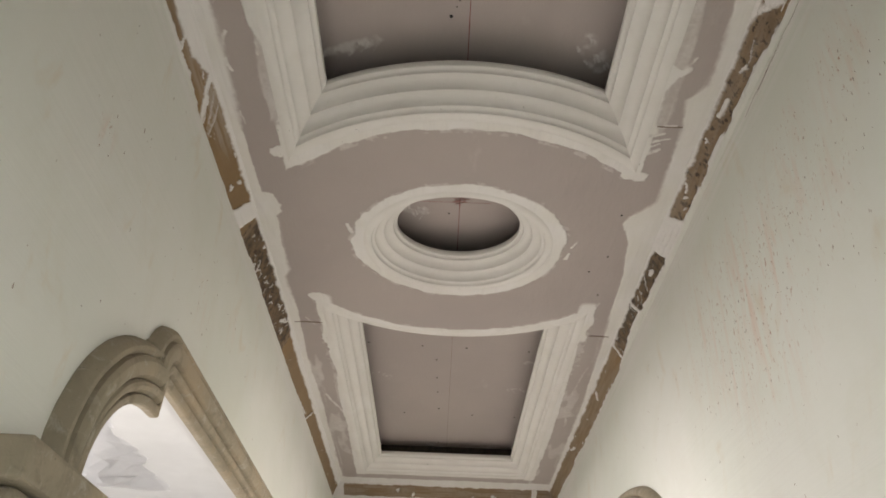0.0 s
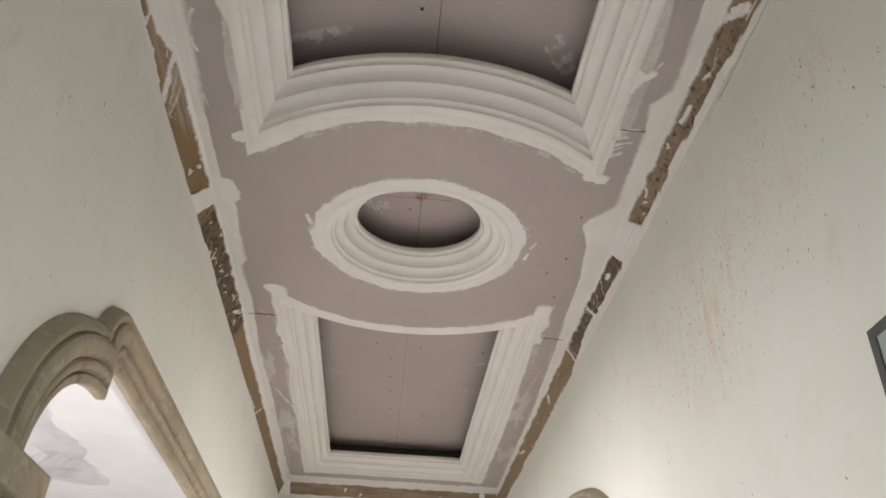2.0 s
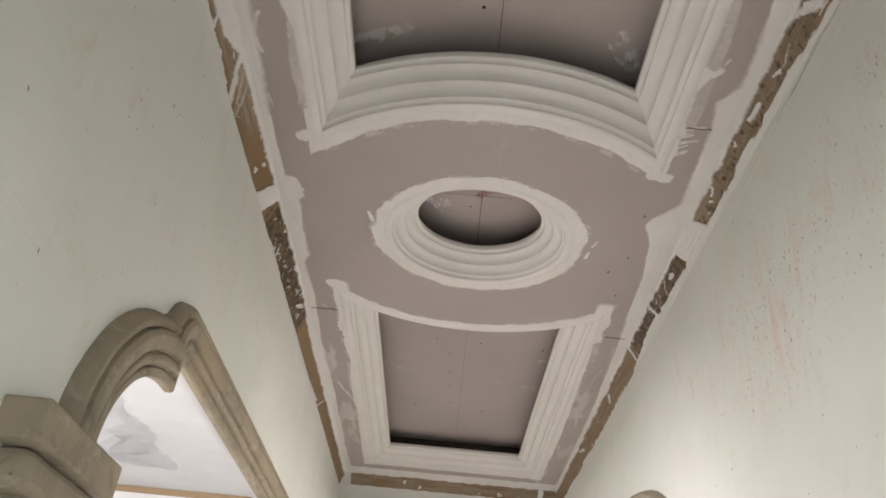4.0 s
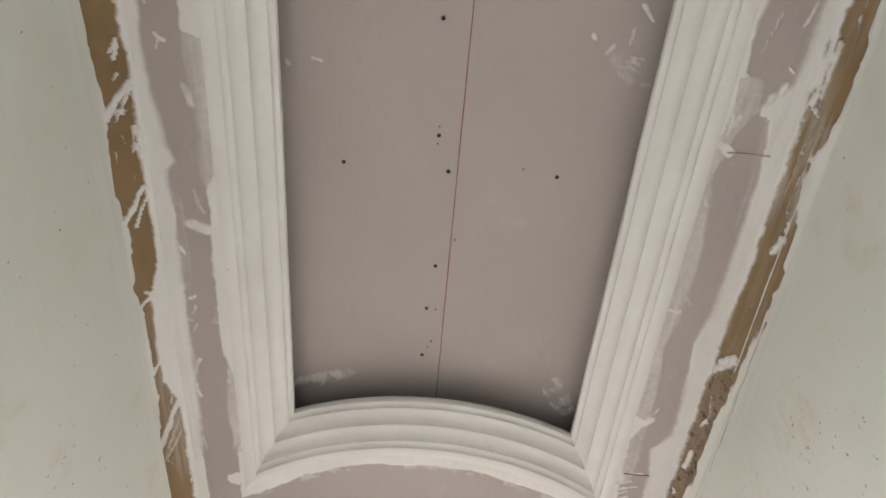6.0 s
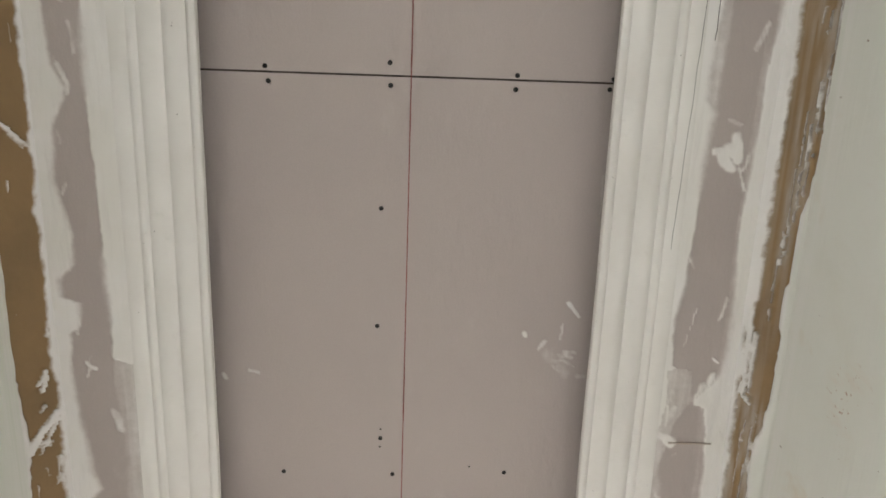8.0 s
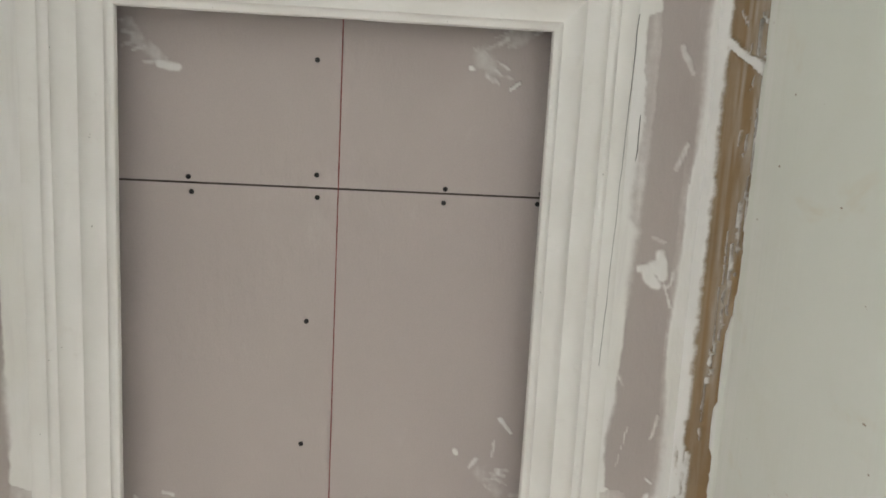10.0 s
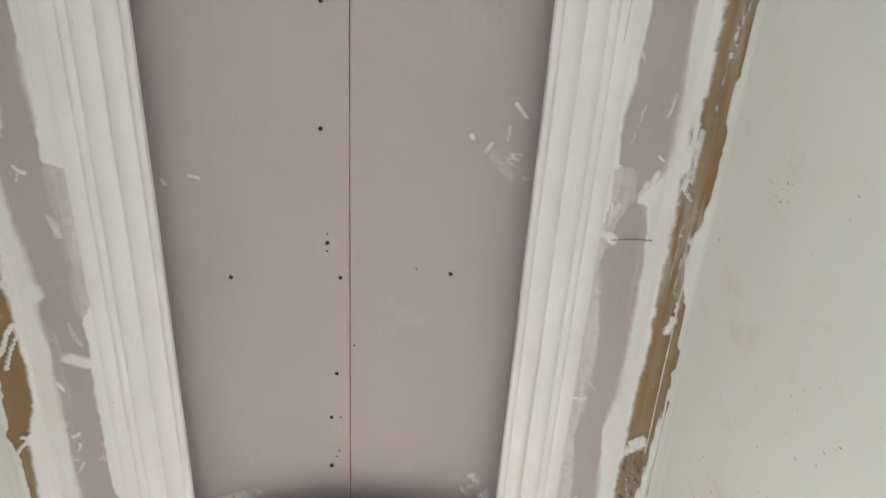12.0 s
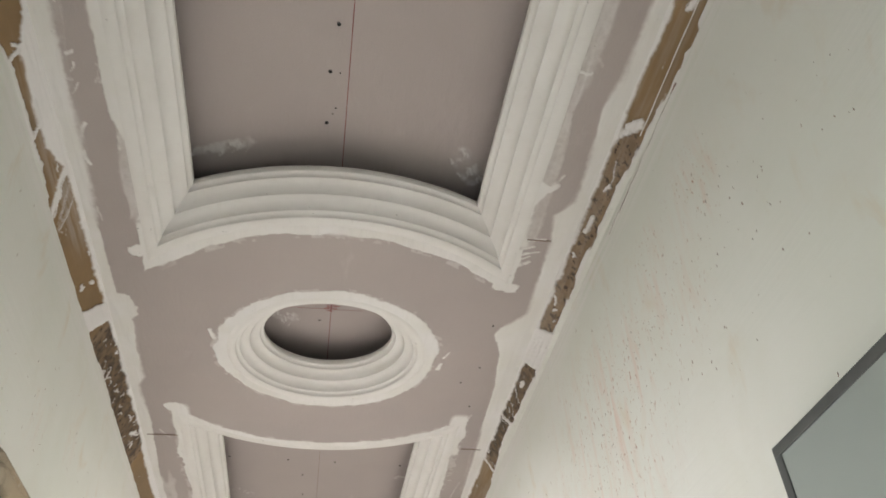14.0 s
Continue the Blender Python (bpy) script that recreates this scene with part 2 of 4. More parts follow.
def value_noise(x, y, seed):
    """Smooth noise from 0 to 1 on arrays."""
    table = np.random.RandomState(seed).rand(64, 64)
    xi, yi = np.floor(x).astype(int), np.floor(y).astype(int)
    fx, fy = x - xi, y - yi
    fx, fy = fx * fx * (3 - 2 * fx), fy * fy * (3 - 2 * fy)
    a, b = table[xi % 64, yi % 64], table[(xi + 1) % 64, yi % 64]
    c, d = table[xi % 64, (yi + 1) % 64], table[(xi + 1) % 64, (yi + 1) % 64]
    return (a * (1 - fx) + b * fx) * (1 - fy) + (c * (1 - fx) + d * fx) * fy


def fractal(x, y, seed):
    return (value_noise(x, y, seed) * 0.55 + value_noise(2.1 * x, 2.1 * y, seed + 1) * 0.3 + value_noise(4.3 * x, 4.3 * y, seed + 2) * 0.15)


def smooth_step(v, low, high):
    t = np.clip((v - low) / (high - low), 0, 1)
    return t * t * (3 - 2 * t)


def stroke(field, x, y, ax, ay, bx, by, width, amount):
    """Adds a trowel stroke from a to b to the field."""
    dx, dy = bx - ax, by - ay
    t = np.clip(((x - ax) * dx + (y - ay) * dy) / (dx * dx + dy * dy + 1e-9), 0, 1)
    d = np.hypot(x - ax - t * dx, y - ay - t * dy)
    return np.maximum(field, amount * smooth_step(-d, -width, -0.25 * width))


def grid_mesh(name, xs, ys, z, material, filler, keep=None, relief=0.0015):
    """A level sheet with the filler field kept on its vertices; the filler stands a little proud (downwards)."""
    X, Y = np.meshgrid(xs, ys, indexing="ij")
    f = filler(X, Y)
    Z = z - relief * smooth_step(f, 0.3, 0.7) - 0.0012 * (fractal(X * 4, Y * 4, 31) - 0.5)
    nx, ny = len(xs), len(ys)
    idx = np.arange(nx * ny).reshape(nx, ny)
    quads = np.stack([idx[:-1, :-1], idx[:-1, 1:], idx[1:, 1:], idx[1:, :-1]], -1).reshape(-1, 4)
    if keep is not None:
        cx, cy = (X[:-1, :-1] + X[1:, 1:]) / 2, (Y[:-1, :-1] + Y[1:, 1:]) / 2
        quads = quads[keep(cx, cy).ravel()]
    me = mesh_of(name, np.stack([X.ravel(), Y.ravel(), Z.ravel()], -1).tolist(), quads.tolist(), material, True)
    att = me.attributes.new("filler", "FLOAT", "POINT")
    att.data.foreach_set("value", f.ravel().astype(np.float32))
    return me


# ---- the passage ----
XL, XR, YN, YF = -0.70, 0.70, -2.7, 4.82
ZC, ZREC = 2.892, 3.072
HALF, FRAME = 0.394, 0.120
BACK, NEAR_R, NEAR_C = -0.568, 0.89, 2.204
END, FAR_R, FAR_C = 4.478, 0.89, 1.942
OVAL_Y, OVAL_A, OVAL_B, RING_A, RING_B = 2.062, 0.219, 0.190, 0.320, 0.297


def ring_d(x, y):
    """0 on the oval moulding's outer edge, in metres outwards."""
    r = np.hypot(x / RING_A, (y - OVAL_Y) / RING_B)
    return (r - 1) * 0.32


def near_d_safe(x, y):
    d = np.maximum(np.abs(x) - HALF, BACK - y)
    arc = NEAR_R - np.hypot(x, y - NEAR_C)
    return np.maximum(d, np.where(y < NEAR_C, arc, 1.0))


def far_d_safe(x, y):
    d = np.maximum(np.abs(x) - HALF, y - END)
    arc = FAR_R - np.hypot(x, y - FAR_C)
    return np.maximum(d, np.where(y > FAR_C, arc, 1.0))


# Lines along the ceiling, as (y, distance from the middle): where the wall's filler ends, and where the frame's filler ends.
BAND_LEFT = ((-0.55, 0.60), (-0.473, 0.600), (-0.443, 0.625), (-0.356, 0.633), (-0.258, 0.623), (-0.219, 0.601), (-0.158, 0.628), (-0.055, 0.638), (0.05, 0.616),
             (0.105, 0.620), (0.13, 0.642), (0.172, 0.645), (0.18, 0.612), (0.232, 0.616), (0.245, 0.637), (0.304, 0.641), (0.422, 0.632), (0.549, 0.616), (0.582, 0.606),
             (0.604, 0.624), (0.84, 0.618), (1.09, 0.624), (1.32, 0.624), (1.54, 0.634), (1.80, 0.632), (1.88, 0.615), (1.94, 0.600), (2.10, 0.612), (2.26, 0.606),
             (2.31, 0.630), (2.57, 0.622), (2.86, 0.634), (3.14, 0.638), (3.39, 0.628), (4.45, 0.637))
BAND_RIGHT = ((-0.636, 0.638), (-0.44, 0.641), (-0.24, 0.634), (-0.137, 0.627), (0.056, 0.624), (0.166, 0.633), (0.289, 0.630), (0.315, 0.614), (0.35, 0.584), (0.361, 0.581),
              (0.371, 0.607), (0.43, 0.616), (0.71, 0.622), (0.87, 0.616), (0.96, 0.602), (1.05, 0.611), (1.17, 0.621), (1.27, 0.623), (1.31, 0.600), (1.329, 0.579),
              (1.43, 0.595), (1.53, 0.602), (1.78, 0.606), (1.83, 0.570), (1.85, 0.549), (1.91, 0.545), (2.046, 0.574), (2.23, 0.595), (2.53, 0.603), (2.78, 0.617), (3.4, 0.640), (4.4, 0.645))
FRAME_LEFT = ((-0.55, 0.571), (-0.407, 0.577), (-0.388, 0.564), (-0.2, 0.568), (0.0, 0.563), (0.2, 0.556), (0.355, 0.562), (0.42, 0.552), (0.48, 0.546), (0.61, 0.551),
              (0.68, 0.540), (0.91, 0.545), (1.08, 0.548), (1.172, 0.538), (1.32, 0.546), (1.45, 0.545), (1.52, 0.572))
FRAME_RIGHT = ((-0.63, 0.553), (-0.54, 0.563), (-0.44, 0.561), (-0.24, 0.550), (-0.19, 0.543), (-0.03, 0.539), (0.11, 0.535), (0.18, 0.523), (0.28, 0.529), (0.288, 0.575),
               (0.355, 0.580), (0.41, 0.548), (0.435, 0.548), (0.50, 0.529), (0.57, 0.533), (0.64, 0.544), (0.717, 0.554), (0.88, 0.547), (0.965, 0.536), (1.05, 0.548),
               (1.21, 0.554), (1.39, 0.555), (1.46, 0.550))
# Stretches where the frame's filler is only a thin veil, from a solid line out to its end.
VEIL_LEFT = ((-0.6, 0.60), (0.28, 0.60), (0.31, 0.506), (0.55, 0.508), (0.60, 0.519), (0.66, 0.55), (1.10, 0.55), (1.22, 0.515), (1.45, 0.52), (1.5, 0.56))
VEIL_RIGHT = ((-0.62, 0.60), (-0.59, 0.533), (-0.42, 0.54), (-0.24, 0.531), (-0.20, 0.55), (0.28, 0.55), (0.29, 0.521), (0.36, 0.530), (0.44, 0.512), (1.20, 0.512), (1.235, 0.55), (1.30, 0.52), (1.42, 0.525), (1.48, 0.55))
FAR_LEFT = ((2.43, 0.537), (2.52, 0.546), (2.65, 0.531), (2.78, 0.553), (2.9, 0.543), (3.12, 0.525), (3.5, 0.543), (3.73, 0.533), (4.43, 0.545))
FAR_RIGHT = ((2.5, 0.54), (2.55, 0.517), (2.74, 0.526), (3.08, 0.532), (3.4, 0.542), (3.78, 0.548), (4.5, 0.54))


def along(y, line):
    return np.interp(y, [p[0] for p in line], [p[1] for p in line])


def either(x, y, left, right):
    return np.where(x < 0, along(y, left), along(y, right))


def ceiling_filler(x, y):
    n1, n2, n3 = fractal(x * 14, y * 14, 3), fractal(x * 26, y * 5, 7), fractal(x * 5, y * 3, 11)
    n4 = 0.6 * fractal(x * 50, y * 50, 17) + 0.4 * fractal(x * 90, y * 90, 19)
    streak = fractal(x * 95, y * 7, 23)
    f = np.zeros_like(x)
    ax = np.abs(x)
    ragged = 0.012 * (n4 - 0.5) + 0.010 * (n1 - 0.5)
    # Filler along the long frame's sides: solid, then thin where the trowel dragged it out.
    side = smooth_step(1.50 - y, 0.0, 0.05)
    end = either(x, y + 0.010 * (n4 - 0.5), FRAME_LEFT, FRAME_RIGHT) + 0.6 * ragged
    solid = np.minimum(end, either(x, y, VEIL_LEFT, VEIL_RIGHT) + ragged)
    loose = 0.004 + 0.014 * smooth_step(value_noise(x * 9, y * 7, 71), 0.3, 0.8)
    f = np.maximum(f, side * smooth_step(end - ax, -loose, 0.004) * (0.30 + 0.22 * streak + 0.12 * n3))
    f = np.maximum(f, side * smooth_step(solid - ax, -1.6 * loose, 1.2 * loose))
    soft = 0.022 * smooth_step(value_noise(x * 6, y * 5, 77), 0.35, 0.8)
    f = np.maximum(f, side * 0.40 * streak * smooth_step(end + soft - ax, 0, 0.012))
    f = np.maximum(f, 0.46 * smooth_step(fractal(x * 12, y * 3.2, 91), 0.5, 0.66) * smooth_step(y, 2.55, 2.75) * smooth_step(ax, 0.5, 0.52))
    # Filler round the arched ends and the far frame.
    d = near_d_safe(x, y)
    arc_side = np.clip((y - 1.2) / 0.25, 0, 1) * (1 - smooth_step(ax, 0.44, 0.55))
    reach = FRAME + 0.018 + 0.020 * arc_side + (0.010 + 0.010 * arc_side) * (n1 - 0.5) + 0.014 * (n4 - 0.5) + 0.016 * (n3 - 0.5)
    f = np.maximum(f, (1 - side) * smooth_step(reach - d, -0.007, 0.007))
    f = np.maximum(f, smooth_step((reach - d) / 0.007, -1, 1) * smooth_step(y, 1.25, 1.3) * smooth_step(-ax, -0.5, -0.45))
    d = far_d_safe(x, y)
    far_side = smooth_step(y, 2.40, 2.46)
    end = either(x, y + 0.016 * (n4 - 0.5), FAR_LEFT, FAR_RIGHT) + 1.2 * ragged
    f = np.maximum(f, far_side * smooth_step(ax, 0.46, 0.50) * smooth_step(end - ax, -0.006, 0.006) * smooth_step(4.62 + 0.02 * (n1 - 0.5) - y, -0.008, 0.008))
    reach = FRAME + 0.020 + 0.022 * (n1 - 0.5) + 0.016 * (n4 - 0.5) + 0.012 * (y < 3.0)
    f = np.maximum(f, smooth_step(reach - d, -0.008, 0.008) * smooth_step(2.75 - y, -0.05, 0.05))
    flecks = smooth_step(fractal(x * 46, y * 46, 83), 0.42, 0.62)
    f = np.maximum(f, 0.44 * flecks * smooth_step(reach + 0.020 - d, 0, 0.014))
    d = near_d_safe(x, y)
    f = np.maximum(f, 0.44 * flecks * arc_side * smooth_step(FRAME + 0.066 - d, 0, 0.014))
    d = ring_d(x, y)
    f = np.maximum(f, 0.44 * flecks * smooth_step(0.066 + 0.03 * (n1 - 0.5) - d, 0, 0.016))
    f = np.maximum(f, smooth_step(0.043 + 0.026 * (n1 - 0.5) + 0.016 * (n4 - 0.5) - d, -0.008, 0.007))
    # Bands along the walls and the end wall.
    edge = either(x, y + 0.012 * (n4 - 0.5), BAND_LEFT, BAND_RIGHT) + 0.7 * ragged
    f = np.maximum(f, smooth_step(ax - edge, -loose, 1.2 * loose) * (0.72 + 0.5 * streak))
    f = np.maximum(f, (0.12 + 0.36 * streak) * smooth_step(ax - edge + 0.03 * smooth_step(value_noise(x * 6, y * 4, 79), 0.4, 0.8), 0, 0.012))
    f = np.maximum(f, smooth_step(y - 4.685 + 0.03 * (n2 - 0.5), -0.01, 0.01))
    for cx, cy, r in ((-0.66, 1.86, 0.075), (0.66, 1.93, 0.10), (0.60, 1.875, 0.044), (0.57, 1.905, 0.030), (-0.55, 1.60, 0.030), (-0.51, 1.625, 0.028), (0.535, 1.655, 0.024), (0.50, 1.645, 0.022), (-0.525, 2.455, 0.035), (0.51, 2.50, 0.036)):
        f = np.maximum(f, smooth_step(r + 0.04 * (n1 - 0.5) + 0.03 * (n4 - 0.5) - np.hypot(x - cx, y - cy), -0.008, 0.008))
    # Bare spots knocked out of the far frame's left filler.
    for cx, cy, r in ((-0.545, 2.86, 0.010), (-0.538, 2.90, 0.008), (-0.53, 3.13, 0.009), (-0.518, 2.62, 0.006)):
        f = np.where(np.hypot(x - cx, (y - cy) * 0.5) < r + 0.012 * (n4 - 0.5), 0.12, f)
    # Trowel smears, broken up by the drag of the blade.
    base, f = f, np.zeros_like(x)
    x0, y0 = x, y
    x, y = x + 0.016 * (fractal(x0 * 30, y0 * 30, 61) - 0.5), y + 0.022 * (fractal(x0 * 24, y0 * 24, 67) - 0.5)
    for sx, sy, bx, by, w, s in (
        (0.557, -0.145, 0.60, -0.165, 0.010, 0.95), (0.572, -0.14, 0.592, -0.118, 0.016, 1.0), (0.596, -0.178, 0.604, -0.135, 0.016, 1.0), (0.582, -0.150, 0.598, -0.148, 0.022, 1.0), (0.578, -0.205, 0.60, -0.195, 0.007, 0.6),
        (0.598, 0.318, 0.588, 0.352, 0.011, 1.0), (0.612, 0.30, 0.604, 0.345, 0.009, 0.9), (0.548, 0.375, 0.535, 0.405, 0.014, 0.6), (0.535, 0.335, 0.53, 0.36, 0.012, 0.6),
        (0.52, 0.43, 0.545, 0.445, 0.016, 0.8), (0.52, 0.55, 0.535, 0.575, 0.012, 0.8), (0.512, 0.863, 0.548, 0.862, 0.009, 0.9), (0.51, 1.075, 0.545, 1.082, 0.008, 0.7), (0.556, 0.20, 0.565, 0.16, 0.004, 0.6),
        (0.545, 1.24, 0.565, 1.22, 0.016, 0.9), (0.522, 1.22, 0.55, 1.235, 0.015, 0.9),
        (-0.612, 0.305, -0.598, 0.318, 0.009, 0.9), (-0.562, 0.41, -0.556, 0.45, 0.014, 0.7), (-0.545, 0.355, -0.53, 0.42, 0.020, 0.5), (-0.52, 0.49, -0.51, 0.51, 0.010, 0.8),
        (-0.585, 0.745, -0.545, 0.75, 0.024, 0.8), (-0.612, 0.955, -0.597, 0.948, 0.009, 0.9), (-0.607, 1.0, -0.60, 0.975, 0.005, 0.8), (-0.565, 0.69, -0.575, 0.65, 0.007, 0.6),
        (-0.59, -0.33, -0.583, -0.28, 0.007, 0.6), (-0.61, -0.50, -0.60, -0.46, 0.012, 0.8), (-0.612, -0.26, -0.60, -0.215, 0.010, 0.8), (-0.605, -0.40, -0.60, -0.37, 0.008, 0.6),
        (-0.605, 3.40, -0.535, 3.62, 0.012, 0.7), (-0.60, 2.62, -0.565, 2.68, 0.012, 0.5), (0.60, 3.0, 0.575, 3.3, 0.010, 0.5), (0.58, 3.5, 0.60, 3.7, 0.012, 0.5),
        (0.505, 1.57, 0.56, 1.535, 0.009, 0.9), (0.51, 1.54, 0.555, 1.51, 0.008, 0.85), (0.515, 1.51, 0.575, 1.485, 0.008, 0.9), (0.52, 1.48, 0.555, 1.465, 0.009, 0.8), (0.52, 1.44, 0.585, 1.43, 0.008, 0.8),
        (0.385, 2.09, 0.375, 2.12, 0.012, 0.9), (0.40, 2.02, 0.385, 2.05, 0.008, 0.8), (-0.375, 1.96, -0.36, 2.0, 0.014, 0.9)):
        f = stroke(f, x, y, sx, sy, bx, by, w, s)
    rng = np.random.RandomState(5)
    for k in range(46):
        s = 1 if rng.rand() < 0.45 else -1
        sy, sx = rng.uniform(-0.55, 1.6), s * (0.535 + 0.02 * rng.rand() if k % 2 else 0.628 - 0.012 * rng.rand())
        f = stroke(f, x, y, sx, sy, sx + s * (rng.uniform(-0.01, 0.02) if k % 2 else -rng.uniform(0.0, 0.018)), sy + rng.uniform(-0.05, 0.05), rng.uniform(0.004, 0.010), rng.uniform(0.45, 0.85))
    f = f * (0.25 + 0.6 * fractal(x * 70, y * 40, 51) + 0.6 * fractal(x * 22, y * 22, 57))
    return np.maximum(base, f)


def ceiling_keep(x, y):
    return (near_d_safe(x, y) > 0.109) & (far_d_safe(x, y) > 0.108) & (ring_d(x, y) > -0.010)


xs = np.linspace(-0.674, 0.668, 336)
ys = np.concatenate([np.linspace(YN, -0.82, 24)[:-1], np.linspace(-0.82, 1.75, 640)[:-1], np.linspace(1.75, YF + 0.02, 560)])
ceiling = structure("ceiling", grid_mesh("ceiling", xs, ys, ZC, board, ceiling_filler, ceiling_keep), "grey plasterboard ceiling with white jointing filler, unpainted")


# ---- mouldings of the ceiling ----
# Offset outwards from the lip, and height, of the cast plaster section.
PROFILE = ((-0.002, 2.992), (-0.006, 2.984), (-0.006, 2.975), (-0.004, 2.9700), (0.0005, 2.9690), (0.005, 2.9670), (0.008, 2.9625), (0.009, 2.957),
           (0.016, 2.9565), (0.027, 2.954), (0.036, 2.948), (0.042, 2.939), (0.0445, 2.930), (0.051, 2.9295), (0.062, 2.927), (0.071, 2.921), (0.077, 2.913),
           (0.0795, 2.904), (0.084, 2.9036), (0.089, 2.9012), (0.0925, 2.897), (0.0935, 2.8905), (0.099, 2.8885), (0.107, 2.8876), (FRAME, 2.8880), (FRAME + 0.009, 2.8925))


def sweep(name, rows):
    """A sheet from rows of points (one row for each step of the section)."""
    n = len(rows[0])
    verts = [p for row in rows for p in row]
    faces = [(i * n + j, i * n + j + 1, (i + 1) * n + j + 1, (i + 1) * n + j) for i in range(len(rows) - 1) for j in range(n - 1)]
    me = mesh_of(name, verts, faces, plaster, True)
    me.set_sharp_from_angle(angle=radians(44))
    return me


def wavy(p, k):
    """Hand-run plaster is never quite straight."""
    x, y, z = p
    return (x - 0.003 + 0.0012 * noise.noise((x * 3, y * 3, k)), y + 0.0012 * noise.noise((x * 3 + 9, y * 3, k)), z + 0.0004 * noise.noise((x * 5, y * 5, k + 4)))


def frame_moulding(name, label, radius, centre, straight, toward):
    """toward is +1 where the hollow end faces +y. The straight end lies at y = straight."""
    root = thing(name, label, "ceiling moulding", (0, straight, ZC), "ceiling mouldings")

    def corner(d):
        h = HALF + d
        return centre - toward * math.sqrt((radius - d) ** 2 - h * h)

    for side in (-1, 1):
        rows = []
        for d, z in PROFILE:
            y0, y1 = straight - toward * d, corner(d)
            rows.append([wavy((side * (HALF + d), y0 + (y1 - y0) * t / 60, z), 2) for t in range(61)])
        part("side_rail", sweep("side_rail", rows), root)
    rows = [[wavy(((HALF + d) * (2 * t / 24 - 1), straight - toward * d, z), 2) for t in range(25)] for d, z in PROFILE]
    part("end_rail", sweep("end_rail", rows), root)
    rows = []
    for d, z in PROFILE:
        a = math.asin((HALF + d) / (radius - d))
        rows.append([wavy(((radius - d) * math.sin(a * (2 * t / 48 - 1)), centre - toward * (radius - d) * math.cos(a * (2 * t / 48 - 1)), z), 2) for t in range(49)])
    part("arched_rail", sweep("arched_rail", rows), root, "arched rail hollowed towards the oval rose")
    return root


frame_moulding("coffer_moulding", "long white cast plaster frame round an open ceiling coffer", NEAR_R, NEAR_C, BACK, 1)
frame_moulding("coffer_moulding", "shorter white cast plaster frame at the end of the ceiling", FAR_R, FAR_C, END, -1)

BACKING = ((0.004, 2.989), (0.050, 2.986), (0.106, 2.984), (0.110, ZREC - 0.0006))


def backing(name, label, loop):
    """Framing over a moulding's back, its dark colour adding shade; loop(d) gives the closed line at offset d."""
    rows = [[(x, y, z) for x, y in loop(d)] for d, z in BACKING]
    n = len(rows[0])
    faces = [(i * n + j, i * n + (j + 1) % n, (i + 1) * n + (j + 1) % n, (i + 1) * n + j) for i in range(len(rows) - 1) for j in range(n)]
    return structure(name, mesh_of(name, [p for row in rows for p in row], faces, gap_shade_dark), label)


def frame_loop(radius, centre, straight, toward):
    def loop(d):
        h = HALF + d
        a = math.asin(h / (radius - d))
        arc = [((radius - d) * math.sin(a * (2 * t / 24 - 1)), centre - toward * (radius - d) * math.cos(a * (2 * t / 24 - 1))) for t in range(25)]
        return arc + [(h, straight - toward * d), (-h, straight - toward * d)]
    return loop


# Shade behind the lips is helped by the framing's near-black colour.
backing("coffer_framing_1", "upstand behind the long plaster frame, coloured dark to deepen the coffer's shade", frame_loop(NEAR_R, NEAR_C, BACK, 1))
backing("coffer_framing_2", "framing behind the end plaster frame, coloured dark to deepen the coffer's shade", frame_loop(FAR_R, FAR_C, END, -1))
backing("coffer_framing_3", "framing behind the oval rose, coloured dark to deepen the shade above it", lambda d: [((OVAL_A + d * 0.97) * math.cos(k * math.tau / 48), OVAL_Y + (OVAL_B + d * 1.1) * math.sin(k * math.tau / 48)) for k in range(48)])

rows = []
for d, z in PROFILE:
    t = d / FRAME
    a, b = OVAL_A + (RING_A - OVAL_A) * t, OVAL_B + (RING_B - OVAL_B) * t
    rows.append([wavy((a * math.cos(k * math.tau / 96), OVAL_Y + b * math.sin(k * math.tau / 96), z), 5) for k in range(97)])
tagged(new("oval_moulding", sweep("oval_moulding", rows)), "white cast plaster oval rose with stepped rings, open in the middle", "ceiling moulding", "ceiling mouldings")


